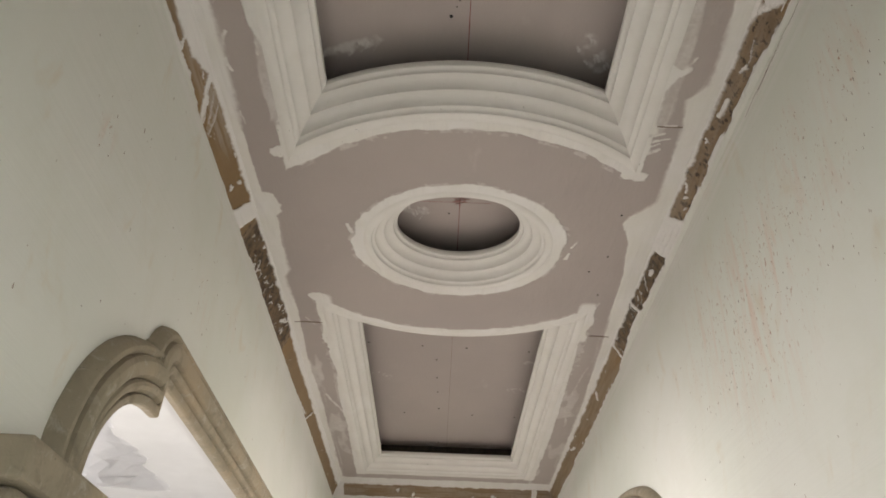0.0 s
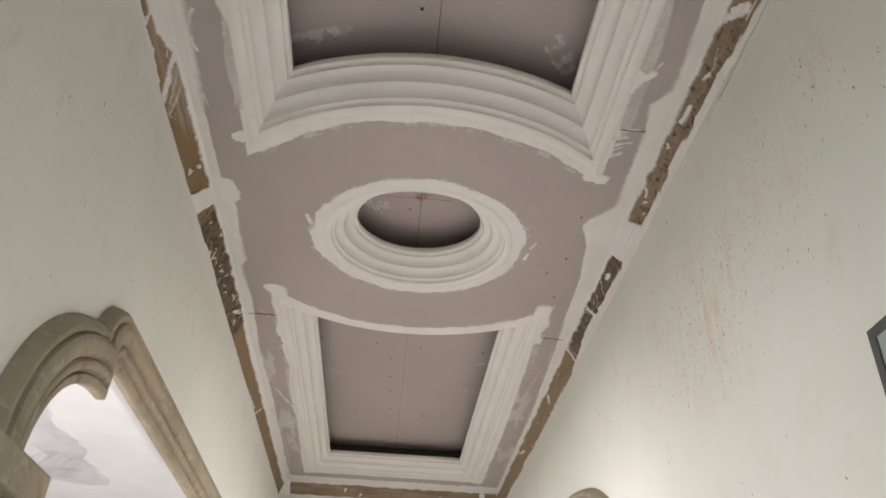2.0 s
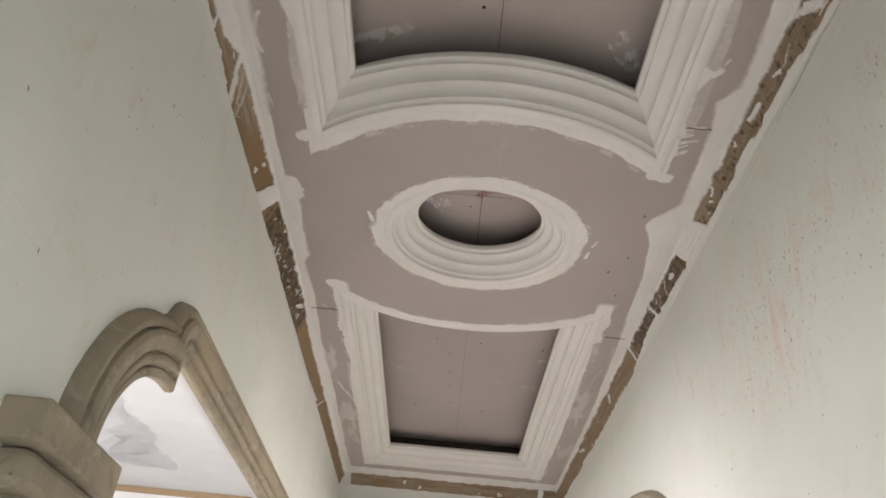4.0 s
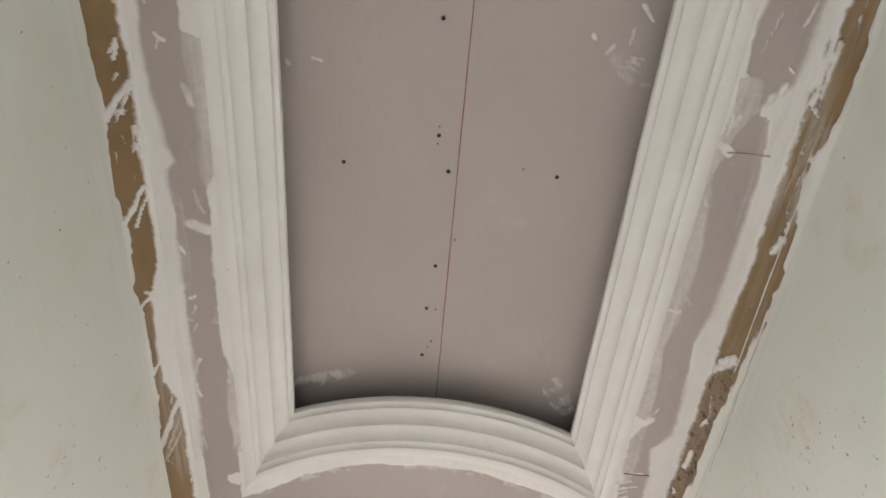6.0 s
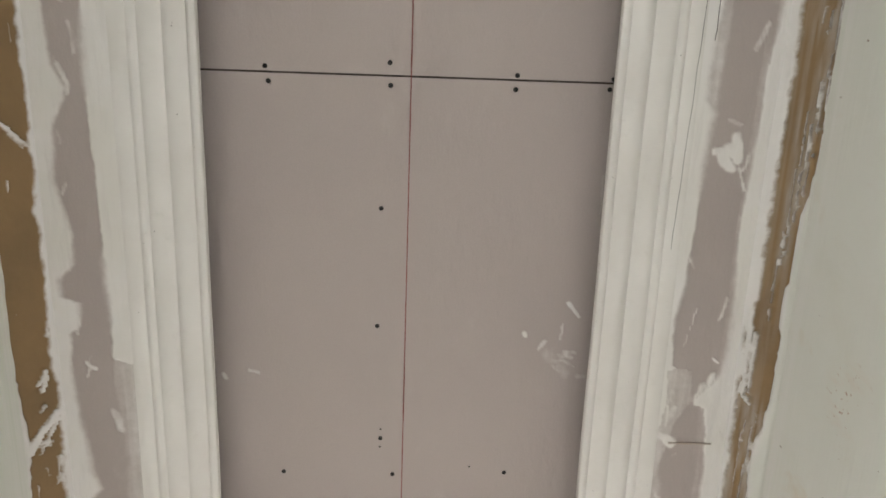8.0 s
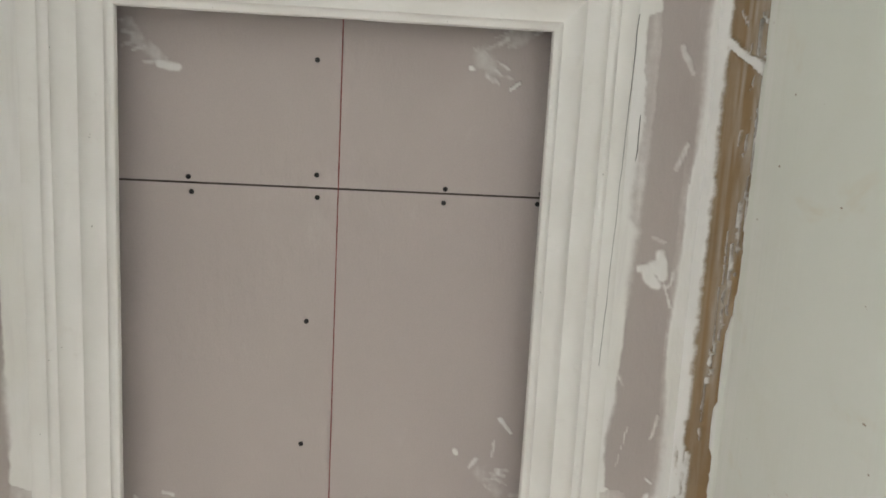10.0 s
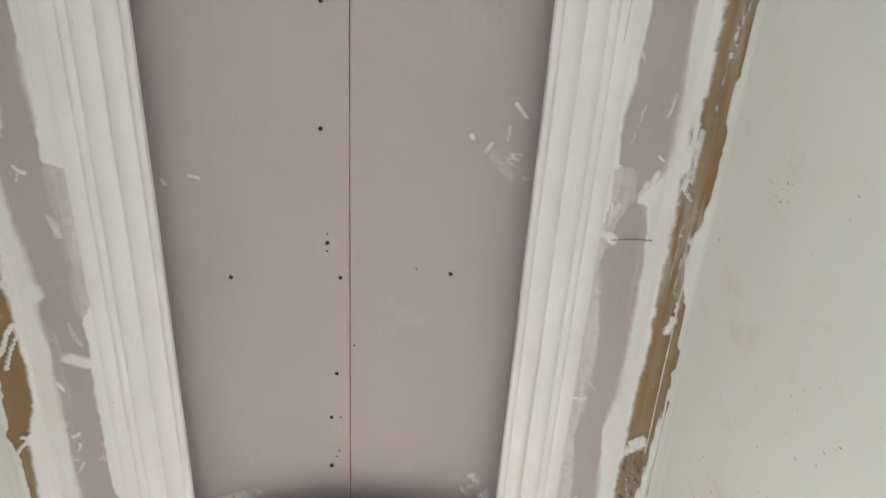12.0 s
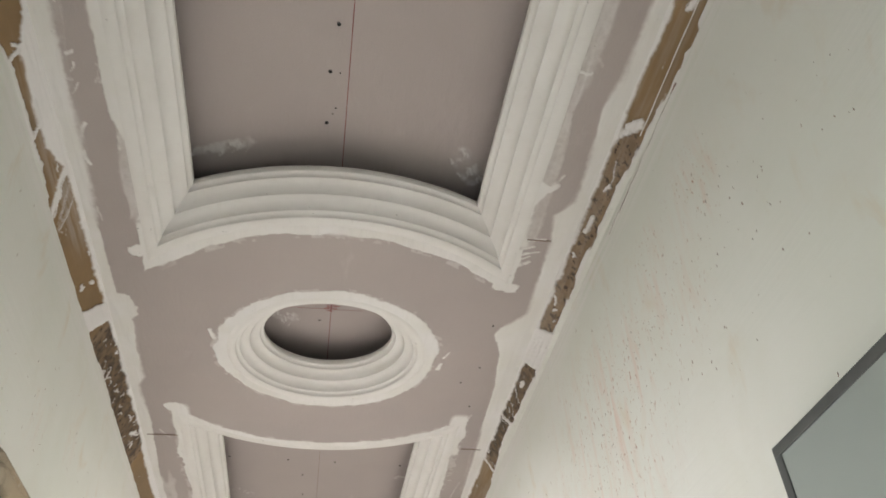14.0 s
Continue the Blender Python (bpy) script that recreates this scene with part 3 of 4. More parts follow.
# ---- the boards above the coffers ----
def recess_filler(strokes):
    """Thin wipes of filler: each mark is a bundle of short strokes that lean one way, wide ones faint and broken."""
    def field(x, y):
        f = np.zeros_like(x)
        patch, fine = fractal(x * 26, y * 26, 41), fractal(x * 110, y * 60, 43)
        rng = np.random.RandomState(3)
        x, y = x + 0.010 * (fractal(x * 40, y * 40, 61) - 0.5), y + 0.010 * (fractal(x * 40, y * 40, 67) - 0.5)
        for ax, ay, bx, by, w, s in [tuple(1.017 * v for v in q[:4]) + q[4:] for q in strokes]:
            if w < 0.015:
                f = np.maximum(f, stroke(np.zeros_like(x), x, y, ax, ay, bx, by, w, s) * (0.75 + 0.5 * patch))
                continue
            f = np.maximum(f, stroke(np.zeros_like(x), x, y, ax, ay, bx, by, 1.25 * w, 0.75 * s) * (0.15 + 0.8 * smooth_step(patch, 0.3, 0.7) + 0.5 * fine))
            lean = rng.uniform(0, math.pi)
            for _ in range(9):
                t, l = rng.rand(), rng.uniform(0.012, 0.03)
                px, py = ax + t * (bx - ax) + w * rng.uniform(-0.8, 0.8), ay + t * (by - ay) + w * rng.uniform(-0.8, 0.8)
                turn = lean + rng.uniform(-0.35, 0.35)
                f = np.maximum(f, stroke(np.zeros_like(x), x, y, px, py, px + l * math.cos(turn), py + l * math.sin(turn), rng.uniform(0.004, 0.009), s * rng.uniform(0.8, 1.3)) * (0.4 + 0.9 * fine))
        return f
    return field


NEAR_MARKS = ((-0.385, 1.350, -0.25, 1.298, 0.026, 0.74), (0.32, 1.280, 0.37, 1.365, 0.042, 0.76), (0.30, 1.30, 0.305, 1.315, 0.008, 0.6), (0.345, 0.215, 0.368, 0.245, 0.008, 0.85), (0.337, 0.265, 0.334, 0.30, 0.006, 0.6),
              (0.257, 0.286, 0.260, 0.293, 0.009, 0.95), (0.285, 0.32, 0.30, 0.305, 0.009, 0.6), (0.31, 0.33, 0.37, 0.385, 0.028, 0.45), (-0.335, 0.388, -0.315, 0.394, 0.007, 0.6), (-0.392, 0.40, -0.385, 0.41, 0.007, 0.6),
              (-0.395, -0.53, -0.335, -0.47, 0.020, 0.6), (-0.335, -0.462, -0.305, -0.458, 0.013, 0.9), (0.27, -0.51, 0.30, -0.48, 0.032, 0.6), (0.30, -0.535, 0.39, -0.575, 0.024, 0.6), (0.324, -0.450, 0.342, -0.463, 0.008, 0.95), (0.246, -0.488, 0.250, -0.486, 0.008, 0.8),
              (0.395, -0.06, 0.395, 0.02, 0.007, 0.45))
FAR_MARKS = ((-0.37, 3.46, -0.31, 3.50, 0.03, 0.5), (0.31, 3.62, 0.38, 3.6, 0.03, 0.5), (0.35, 3.3, 0.385, 3.28, 0.02, 0.45), (-0.12, 4.47, -0.02, 4.5, 0.03, 0.5), (0.2, 4.5, 0.32, 4.48, 0.03, 0.5))
OVAL_MARKS = ((-0.185, 2.07, -0.14, 2.09, 0.034, 0.62), (-0.15, 2.06, -0.12, 2.07, 0.02, 0.5))
JOINT_Y = -0.2489


def recess_board(name, x0, x1, y0, y1, marks, label, face=board_upper):
    nx, ny = int((x1 - x0) / 0.0045), int((y1 - y0) / 0.0045)
    return structure(name, grid_mesh(name, np.linspace(x0, x1, nx), np.linspace(y0, y1, ny), ZREC, face, recess_filler(marks)), label)


board_long = recess_board("coffer_board_1", -0.56, 0.56, JOINT_Y + 0.002, 1.60, NEAR_MARKS, "grey plasterboard sheet above the long coffer")
board_back = recess_board("coffer_board_2", -0.56, 0.56, -0.78, JOINT_Y - 0.002, NEAR_MARKS, "grey plasterboard sheet beyond the butt joint")
board_oval = recess_board("coffer_board_3", -0.34, 0.34, 1.72, 2.40, OVAL_MARKS, "grey plasterboard sheet above the oval rose")
board_far = recess_board("coffer_board_4", -0.56, 0.56, 2.58, 4.70, FAR_MARKS, "grey plasterboard sheet above the end coffer", board)
# Backing over the joint, and the closed sides of the coffers, coloured as shade.
structure("joint_backing", mesh_of("joint_backing", *boxes([(-0.56, 0.56, JOINT_Y - 0.03, JOINT_Y + 0.03, ZREC + 0.006, ZREC + 0.02)]), gap_shade_dark), "dark batten behind the board joint")
sides = []
for x0, x1, y0, y1 in ((-0.56, 0.56, -0.78, 1.60), (-0.34, 0.34, 1.72, 2.40), (-0.56, 0.56, 2.58, 4.70)):
    sides += [(x0 - 0.012, x0, y0, y1, ZC + 0.003, ZREC + 0.012), (x1, x1 + 0.012, y0, y1, ZC + 0.003, ZREC + 0.012),
              (x0 - 0.012, x1 + 0.012, y0 - 0.012, y0, ZC + 0.003, ZREC + 0.012), (x0 - 0.012, x1 + 0.012, y1, y1 + 0.012, ZC + 0.003, ZREC + 0.012)]
structure("coffer_sides", mesh_of("coffer_sides", *boxes(sides), gap_shade_dark), "upstands closing the coffers, coloured dark to deepen their shade")
structure("ceiling_slab", mesh_of("ceiling_slab", *boxes([(-0.95, 0.95, YN - 0.2, YF + 0.2, ZREC + 0.05, ZREC + 0.15)]), white_paint), "concrete slab above the hung ceiling")


def raised(v, eye):
    """Places on the upper boards, carried from a level of 3.03 up to the boards."""
    return eye + (v - eye) * (ZREC - 1.45) / 1.58


def screw_mesh():
    bm = bmesh.new()
    ring = [(0.0050, 0.0), (0.0050, -0.0012), (0.0038, -0.0016), (0.0022, -0.0006)]
    loops = [[bm.verts.new((r * math.cos(k * math.tau / 10), r * math.sin(k * math.tau / 10), z)) for k in range(10)] for r, z in ring]
    for a, b in zip(loops, loops[1:]):
        for k in range(10):
            bm.faces.new((a[k], a[(k + 1) % 10], b[(k + 1) % 10], b[k]))
    bm.faces.new(loops[-1])
    me = bpy.data.meshes.new("screw")
    bm.to_mesh(me)
    bm.free()
    me.materials.append(black_screw)
    return me


SCREW = screw_mesh()


def screws(parent, places, z=ZREC, size=1.0):
    for x, y in places:
        s = part("screw", SCREW, parent)
        s.location = (raised(x, 0.02), raised(y, -0.26), z - 0.0004) if z > ZC else (x, y, z - 0.0004)
        s.scale = (size, size, 1)


screws(board_long, ((-0.048, 1.191), (-0.046, 1.029), (-0.032, 0.893), (-0.263, 0.622), (-0.021, 0.623), (0.229, 0.613), (-0.049, 0.534), (-0.059, 0.269),
                    (-0.054, 0.014), (-0.275, -0.232), (-0.039, -0.231), (0.204, -0.231), (0.388, -0.237)))
screws(board_long, ((-0.027, 1.14), (-0.034, 1.16), (-0.022, 1.03), (-0.05, 0.555), (-0.049, 0.512), (0.01, 0.81), (0.15, 0.60)), size=0.4)
screws(board_back, ((-0.281, -0.26), (-0.041, -0.274), (0.206, -0.258), (0.394, -0.257), (-0.045, -0.488)))
screws(board_far, ((-0.135, 3.109), (0.069, 3.117), (-0.07, 3.253), (-0.066, 3.46), (-0.061, 3.636), (-0.052, 3.863), (-0.242, 3.933), (0.131, 3.939),
                   (0.366, 3.95), (-0.051, 4.393), (0.36, 3.132), (-0.385, 3.094)), size=0.9)
screws(board_oval, ((-0.036, 2.062),), size=0.7)
screws(ceiling, ((0.517, 1.854), (0.519, 2.099), (0.53, 2.36), (0.47, 2.2)), ZC, 0.7)


def chalk(name, y0, y1, material, label, half=0.0013, z=ZREC):
    """A snapped line: a thin uneven ribbon a hair below the board."""
    verts, faces, steps = [], [], int((y1 - y0) / 0.02)
    for k in range(steps + 1):
        y = y0 + (y1 - y0) * k / steps
        w = half * (0.75 + 0.5 * noise.noise((y * 23, 0, 1)) ** 2 + 0.25 * noise.noise((y * 60, 3, 1)))
        x = 0.002 * noise.noise((y * 0.9, 5, 2))
        verts += [(x - w, y, z - 0.0022), (x + w, y, z - 0.0022), (x + w, y, z - 0.001), (x - w, y, z - 0.001)]
        if k:
            a, b = 4 * k - 4, 4 * k
            faces += [(a, a + 1, b + 1, b), (a + 1, a + 2, b + 2, b + 1), (a + 3, a, b, b + 3)]
    return tagged(new(name, mesh_of(name, verts, faces, material)), label, "marking line", kind="structure")


chalk("chalk_line_1", -0.77, 1.59, red_chalk, "thin dark red chalk line along the board's middle")
chalk("chalk_line_2", 1.73, 2.39, red_chalk, "thin dark red chalk line across the oval's board")
chalk("chalk_line_3", 2.60, 4.69, pencil, "thin brownish line along the end board's middle", 0.001)
verts, faces = [], []
CROSS_Y = 2.055
for k in range(26):
    a, r = random.uniform(0, math.tau), random.uniform(0.002, 0.022)
    x, y, w, l = 0.002 + 1.2 * r * math.cos(a), CROSS_Y - 0.008 + r * math.sin(a), random.uniform(0.0005, 0.0011), random.uniform(0.003, 0.010)
    v, f = boxes([(x - l, x + l, y - w, y + w, ZREC - 0.002, ZREC - 0.001)] if k % 3 else [(x - w, x + w, y - l, y + l, ZREC - 0.002, ZREC - 0.001)])
    faces += [tuple(i + len(verts) for i in q) for q in f]
    verts += v
v, f = boxes([(-0.16, 0.11, CROSS_Y - 0.0003, CROSS_Y + 0.0003, ZREC - 0.002, ZREC - 0.001)])
faces += [tuple(i + len(verts) for i in q) for q in f]
verts += v
tagged(new("chalk_cross", mesh_of("chalk_cross", verts, faces, red_scribble)), "smudged red chalk cross on the oval's board", "marking line", kind="structure")
# Open butt joints of the lower boards.
cracks = [(0.541, 0.628, 0.4465, 0.4495), (0.53, 0.60, 1.434, 1.4362), (0.555, 0.635, 2.690, 2.693), (-0.648, -0.535, 2.6565, 2.6595)]
for k, (x0, x1, y0, y1) in enumerate(cracks):
    structure("board_joint_%d" % (k + 1), mesh_of("board_joint", *boxes([(x0, x1, y0, y1, ZC - 0.0035, ZC + 0.001)]), pencil if k else paper_edge), "open joint between ceiling boards")


# ---- walls ----
def poly_wall(name, outline, x0, x1, material, reveal=None, axis="x"):
    """A wall from an outline in (along, up), standing between x0 and x1; its top edge may be ragged."""
    bm = bmesh.new()
    pts = [(a, b) for a, b in outline]

    def place(a, b, c):
        return (c, a, b) if axis == "x" else (a, c, b)

    front = [bm.verts.new(place(a, b, x0)) for a, b in pts]
    back = [bm.verts.new(place(a, b, x1)) for a, b in pts]
    bm.faces.new(front)
    bm.faces.new(back[::-1])
    for i in range(len(pts)):
        j = (i + 1) % len(pts)
        bm.faces.new((front[i], back[i], back[j], front[j]))
    bm.normal_update()
    bmesh.ops.triangulate(bm, faces=[f for f in bm.faces if len(f.verts) > 4])
    bmesh.ops.recalc_face_normals(bm, faces=bm.faces[:])
    if reveal:
        for f in bm.faces:
            f.material_index = 1 if abs(f.normal[0 if axis == "x" else 1]) < 0.5 and f.calc_center_median().z < 2.5 else 0
    me = bpy.data.meshes.new(name)
    bm.to_mesh(me)
    bm.free()
    me.materials.append(material)
    if reveal:
        me.materials.append(reveal)
    return me


def ragged_top(a0, a1, z, seed, wobble):
    """Points of an uneven plaster edge from a1 back to a0."""
    n = int(abs(a1 - a0) / 0.02)
    return [(a1 + (a0 - a1) * k / n, z + wobble * (noise.noise((k * 0.35, seed, 0)) + 0.6 * noise.noise((k * 0.9, seed, 5)))) for k in range(n + 1)]


def quarter(cy, cz, a, b, n=14):
    """A quarter of an ellipse from its side up to its crown, turning towards +y."""
    return [(cy - a * math.cos(k / n * math.pi / 2), cz + b * math.sin(k / n * math.pi / 2)) for k in range(n + 1)]


# Inner line of the left opening: jamb, quarter arch, step, level head, and the same mirrored.
MID_L = 2.75
half_l = [(1.205, 0.0), (1.205, 1.3)] + quarter(1.505, 1.80, 0.30, 0.254) + [(1.509, 2.097)] + [(1.535 - 0.024 * math.cos(k / 6 * math.pi / 2), 2.110 + 0.024 * math.sin(k / 6 * math.pi / 2)) for k in range(7)]
LEFT_LINE = half_l + [(2 * MID_L - a, b) for a, b in half_l[::-1]]
MID_R = 3.2
half_r = [(2.347, 0.0), (2.347, 1.4)] + [(MID_R - 0.853 * math.cos(k / 24 * math.pi / 2) ** 0.8, 1.75 + 0.465 * math.sin(k / 24 * math.pi / 2) ** 0.8) for k in range(25)]
RIGHT_LINE = half_r + [(2 * MID_R - a, b) for a, b in half_r[-2::-1]]

TOP, THIN = 2.797, 0.04
left_outline = [(YN, 0.0)] + LEFT_LINE + [(YF, 0.0)] + ragged_top(YN, YF, TOP, 1, 0.006)
wall_left = structure("wall_left", poly_wall("wall_left", left_outline, XL, XL - THIN, wall_paint, white_paint), "off-white puttied wall, faintly stained, with an arched opening")
# The rectangular cut near the start is an assumed doorway for the fill lamp.
right_outline = [(YN, 0.0), (-1.3, 0.0), (-1.3, 2.02), (-0.2, 2.02), (-0.2, 0.0)] + RIGHT_LINE + [(YF, 0.0)]
right_outline += [(y, z + 0.02 * min(1.0, max(0.0, (y - 0.8) / 0.4))) for y, z in ragged_top(YN, YF, TOP - 0.006, 8, 0.008)]
wall_right = structure("wall_right", poly_wall("wall_right", right_outline, XR, XR + 0.22, wall_paint_right, white_paint), "off-white puttied wall with rubbed rusty specks")
far_outline = [(XL - 0.2, 0.0), (XR + 0.2, 0.0)] + ragged_top(XL - 0.2, XR + 0.2, TOP + 0.02, 15, 0.005)
wall_far = structure("wall_far", poly_wall("wall_far", far_outline, YF, YF + 0.2, wall_paint, axis="y"), "off-white puttied end wall")
# Out of view; its doorway is assumed, to go with the lamp there.
near_outline = [(XL - 0.2, 0.0), (-0.58, 0.0), (-0.58, 2.25), (0.58, 2.25), (0.58, 0.0), (XR + 0.2, 0.0), (XR + 0.2, ZC + 0.1), (XL - 0.2, ZC + 0.1)]
structure("wall_near", poly_wall("wall_near", near_outline, YN - 0.2, YN, wall_paint, axis="y"), "off-white wall out of view, with an assumed tall open doorway")
structure("floor", mesh_of("floor", *boxes([(-4.2, 3.0, YN - 0.6, 6.6, -0.12, 0.0)]), floor_mat), "dusty pale concrete floor")


# Where the brown begins above the wall and ends below the ceiling, as (along, height).
LOW_LEFT = ((-0.6, 2.800), (0.3, 2.799), (0.46, 2.815), (0.6, 2.803), (0.73, 2.825), (0.87, 2.809), (0.96, 2.827), (1.12, 2.818), (1.27, 2.822), (1.35, 2.803), (1.77, 2.797), (2.2, 2.812), (2.6, 2.797), (2.8, 2.800), (4.8, 2.800))
HIGH_LEFT = ((-0.6, 2.884), (0.84, 2.882), (0.93, 2.846), (1.19, 2.842), (1.28, 2.876), (1.36, 2.880), (1.80, 2.884), (2.70, 2.882), (2.85, 2.868), (4.8, 2.866))
LOW_RIGHT = ((-0.62, 2.768), (-0.49, 2.776), (-0.35, 2.788), (-0.15, 2.808), (0.10, 2.824), (0.33, 2.822), (0.47, 2.838), (0.59, 2.820), (0.70, 2.807), (0.89, 2.818), (1.0, 2.824), (1.25, 2.834), (1.5, 2.836), (1.75, 2.834), (2.02, 2.826), (2.5, 2.842), (2.9, 2.812), (4.8, 2.822))
HIGH_RIGHT = ((-0.62, 2.872), (0.12, 2.872), (0.20, 2.884), (4.8, 2.884))
PLAIN = ((-3.0, 2.800), (6.0, 2.800))
# Dabs of filler lying across the brown: from, to (along, height), half width, strength.
DABS_LEFT = ((0.318, 2.862, 0.335, 2.85, 0.012, 1.0), (0.38, 2.852, 0.39, 2.846, 0.007, 0.9), (0.405, 2.880, 0.455, 2.810, 0.013, 0.95), (0.415, 2.885, 0.47, 2.835, 0.007, 0.8), (0.44, 2.805, 0.47, 2.86, 0.006, 0.7),
             (0.50, 2.880, 0.55, 2.872, 0.012, 0.8), (0.645, 2.872, 0.715, 2.808, 0.011, 1.0), (0.665, 2.882, 0.735, 2.84, 0.008, 0.9), (0.67, 2.83, 0.72, 2.80, 0.007, 0.8), (0.895, 2.884, 0.935, 2.806, 0.010, 1.0), (0.90, 2.835, 0.93, 2.86, 0.008, 0.9),
             (1.10, 2.884, 1.15, 2.804, 0.010, 1.0), (1.12, 2.845, 1.14, 2.81, 0.008, 0.9), (1.28, 2.884, 1.39, 2.80, 0.016, 0.9), (1.33, 2.886, 1.42, 2.82, 0.014, 0.6), (1.40, 2.88, 1.45, 2.81, 0.010, 0.6),
             (1.695, 2.826, 1.703, 2.832, 0.012, 1.0), (1.71, 2.86, 1.72, 2.865, 0.009, 0.9), (1.62, 2.80, 1.70, 2.805, 0.006, 0.8), (2.56, 2.84, 2.62, 2.87, 0.008, 0.8), (3.2, 2.80, 3.45, 2.81, 0.010, 0.8), (3.5, 2.80, 3.55, 2.85, 0.010, 0.9), (-0.2, 2.80, -0.12, 2.87, 0.010, 0.8))
DABS_RIGHT = ((-0.45, 2.802, -0.05, 2.822, 0.004, 0.75), (-0.30, 2.815, 0.05, 2.838, 0.004, 0.8), (-0.60, 2.785, -0.20, 2.806, 0.004, 0.75), (-0.25, 2.832, 0.12, 2.846, 0.003, 0.7), (-0.60, 2.812, -0.35, 2.822, 0.003, 0.7), (0.35, 2.842, 0.55, 2.852, 0.004, 0.7), (0.38, 2.862, 0.52, 2.868, 0.004, 0.6), (-0.565, 2.885, -0.505, 2.795, 0.013, 1.0), (-0.53, 2.80, -0.51, 2.78, 0.012, 0.9), (-0.60, 2.85, -0.58, 2.84, 0.007, 0.7), (0.165, 2.876, 0.32, 2.872, 0.012, 1.0), (0.20, 2.862, 0.31, 2.86, 0.010, 0.8), (0.33, 2.866, 0.335, 2.858, 0.009, 0.9),
              (0.605, 2.838, 0.655, 2.850, 0.013, 1.0), (0.57, 2.835, 0.60, 2.836, 0.006, 0.9), (0.955, 2.84, 1.0, 2.868, 0.017, 1.0), (1.0, 2.87, 1.03, 2.88, 0.010, 0.8), (1.17, 2.852, 1.20, 2.862, 0.010, 0.9), (1.30, 2.858, 1.36, 2.868, 0.013, 0.9), (1.10, 2.86, 1.15, 2.85, 0.007, 0.7),
              (1.46, 2.872, 1.47, 2.866, 0.008, 1.0), (1.66, 2.872, 1.68, 2.864, 0.009, 0.9), (1.70, 2.85, 1.72, 2.86, 0.008, 0.9), (2.13, 2.862, 2.15, 2.866, 0.013, 1.0), (2.37, 2.80, 2.40, 2.885, 0.013, 1.0), (2.20, 2.87, 2.24, 2.84, 0.007, 0.7), (2.28, 2.86, 2.33, 2.85, 0.006, 0.6),
              (2.74, 2.80, 2.755, 2.885, 0.012, 1.0), (3.2, 2.87, 3.24, 2.85, 0.012, 0.9), (3.05, 2.82, 3.06, 2.825, 0.009, 0.8), (3.9, 2.85, 4.0, 2.87, 0.010, 0.8))


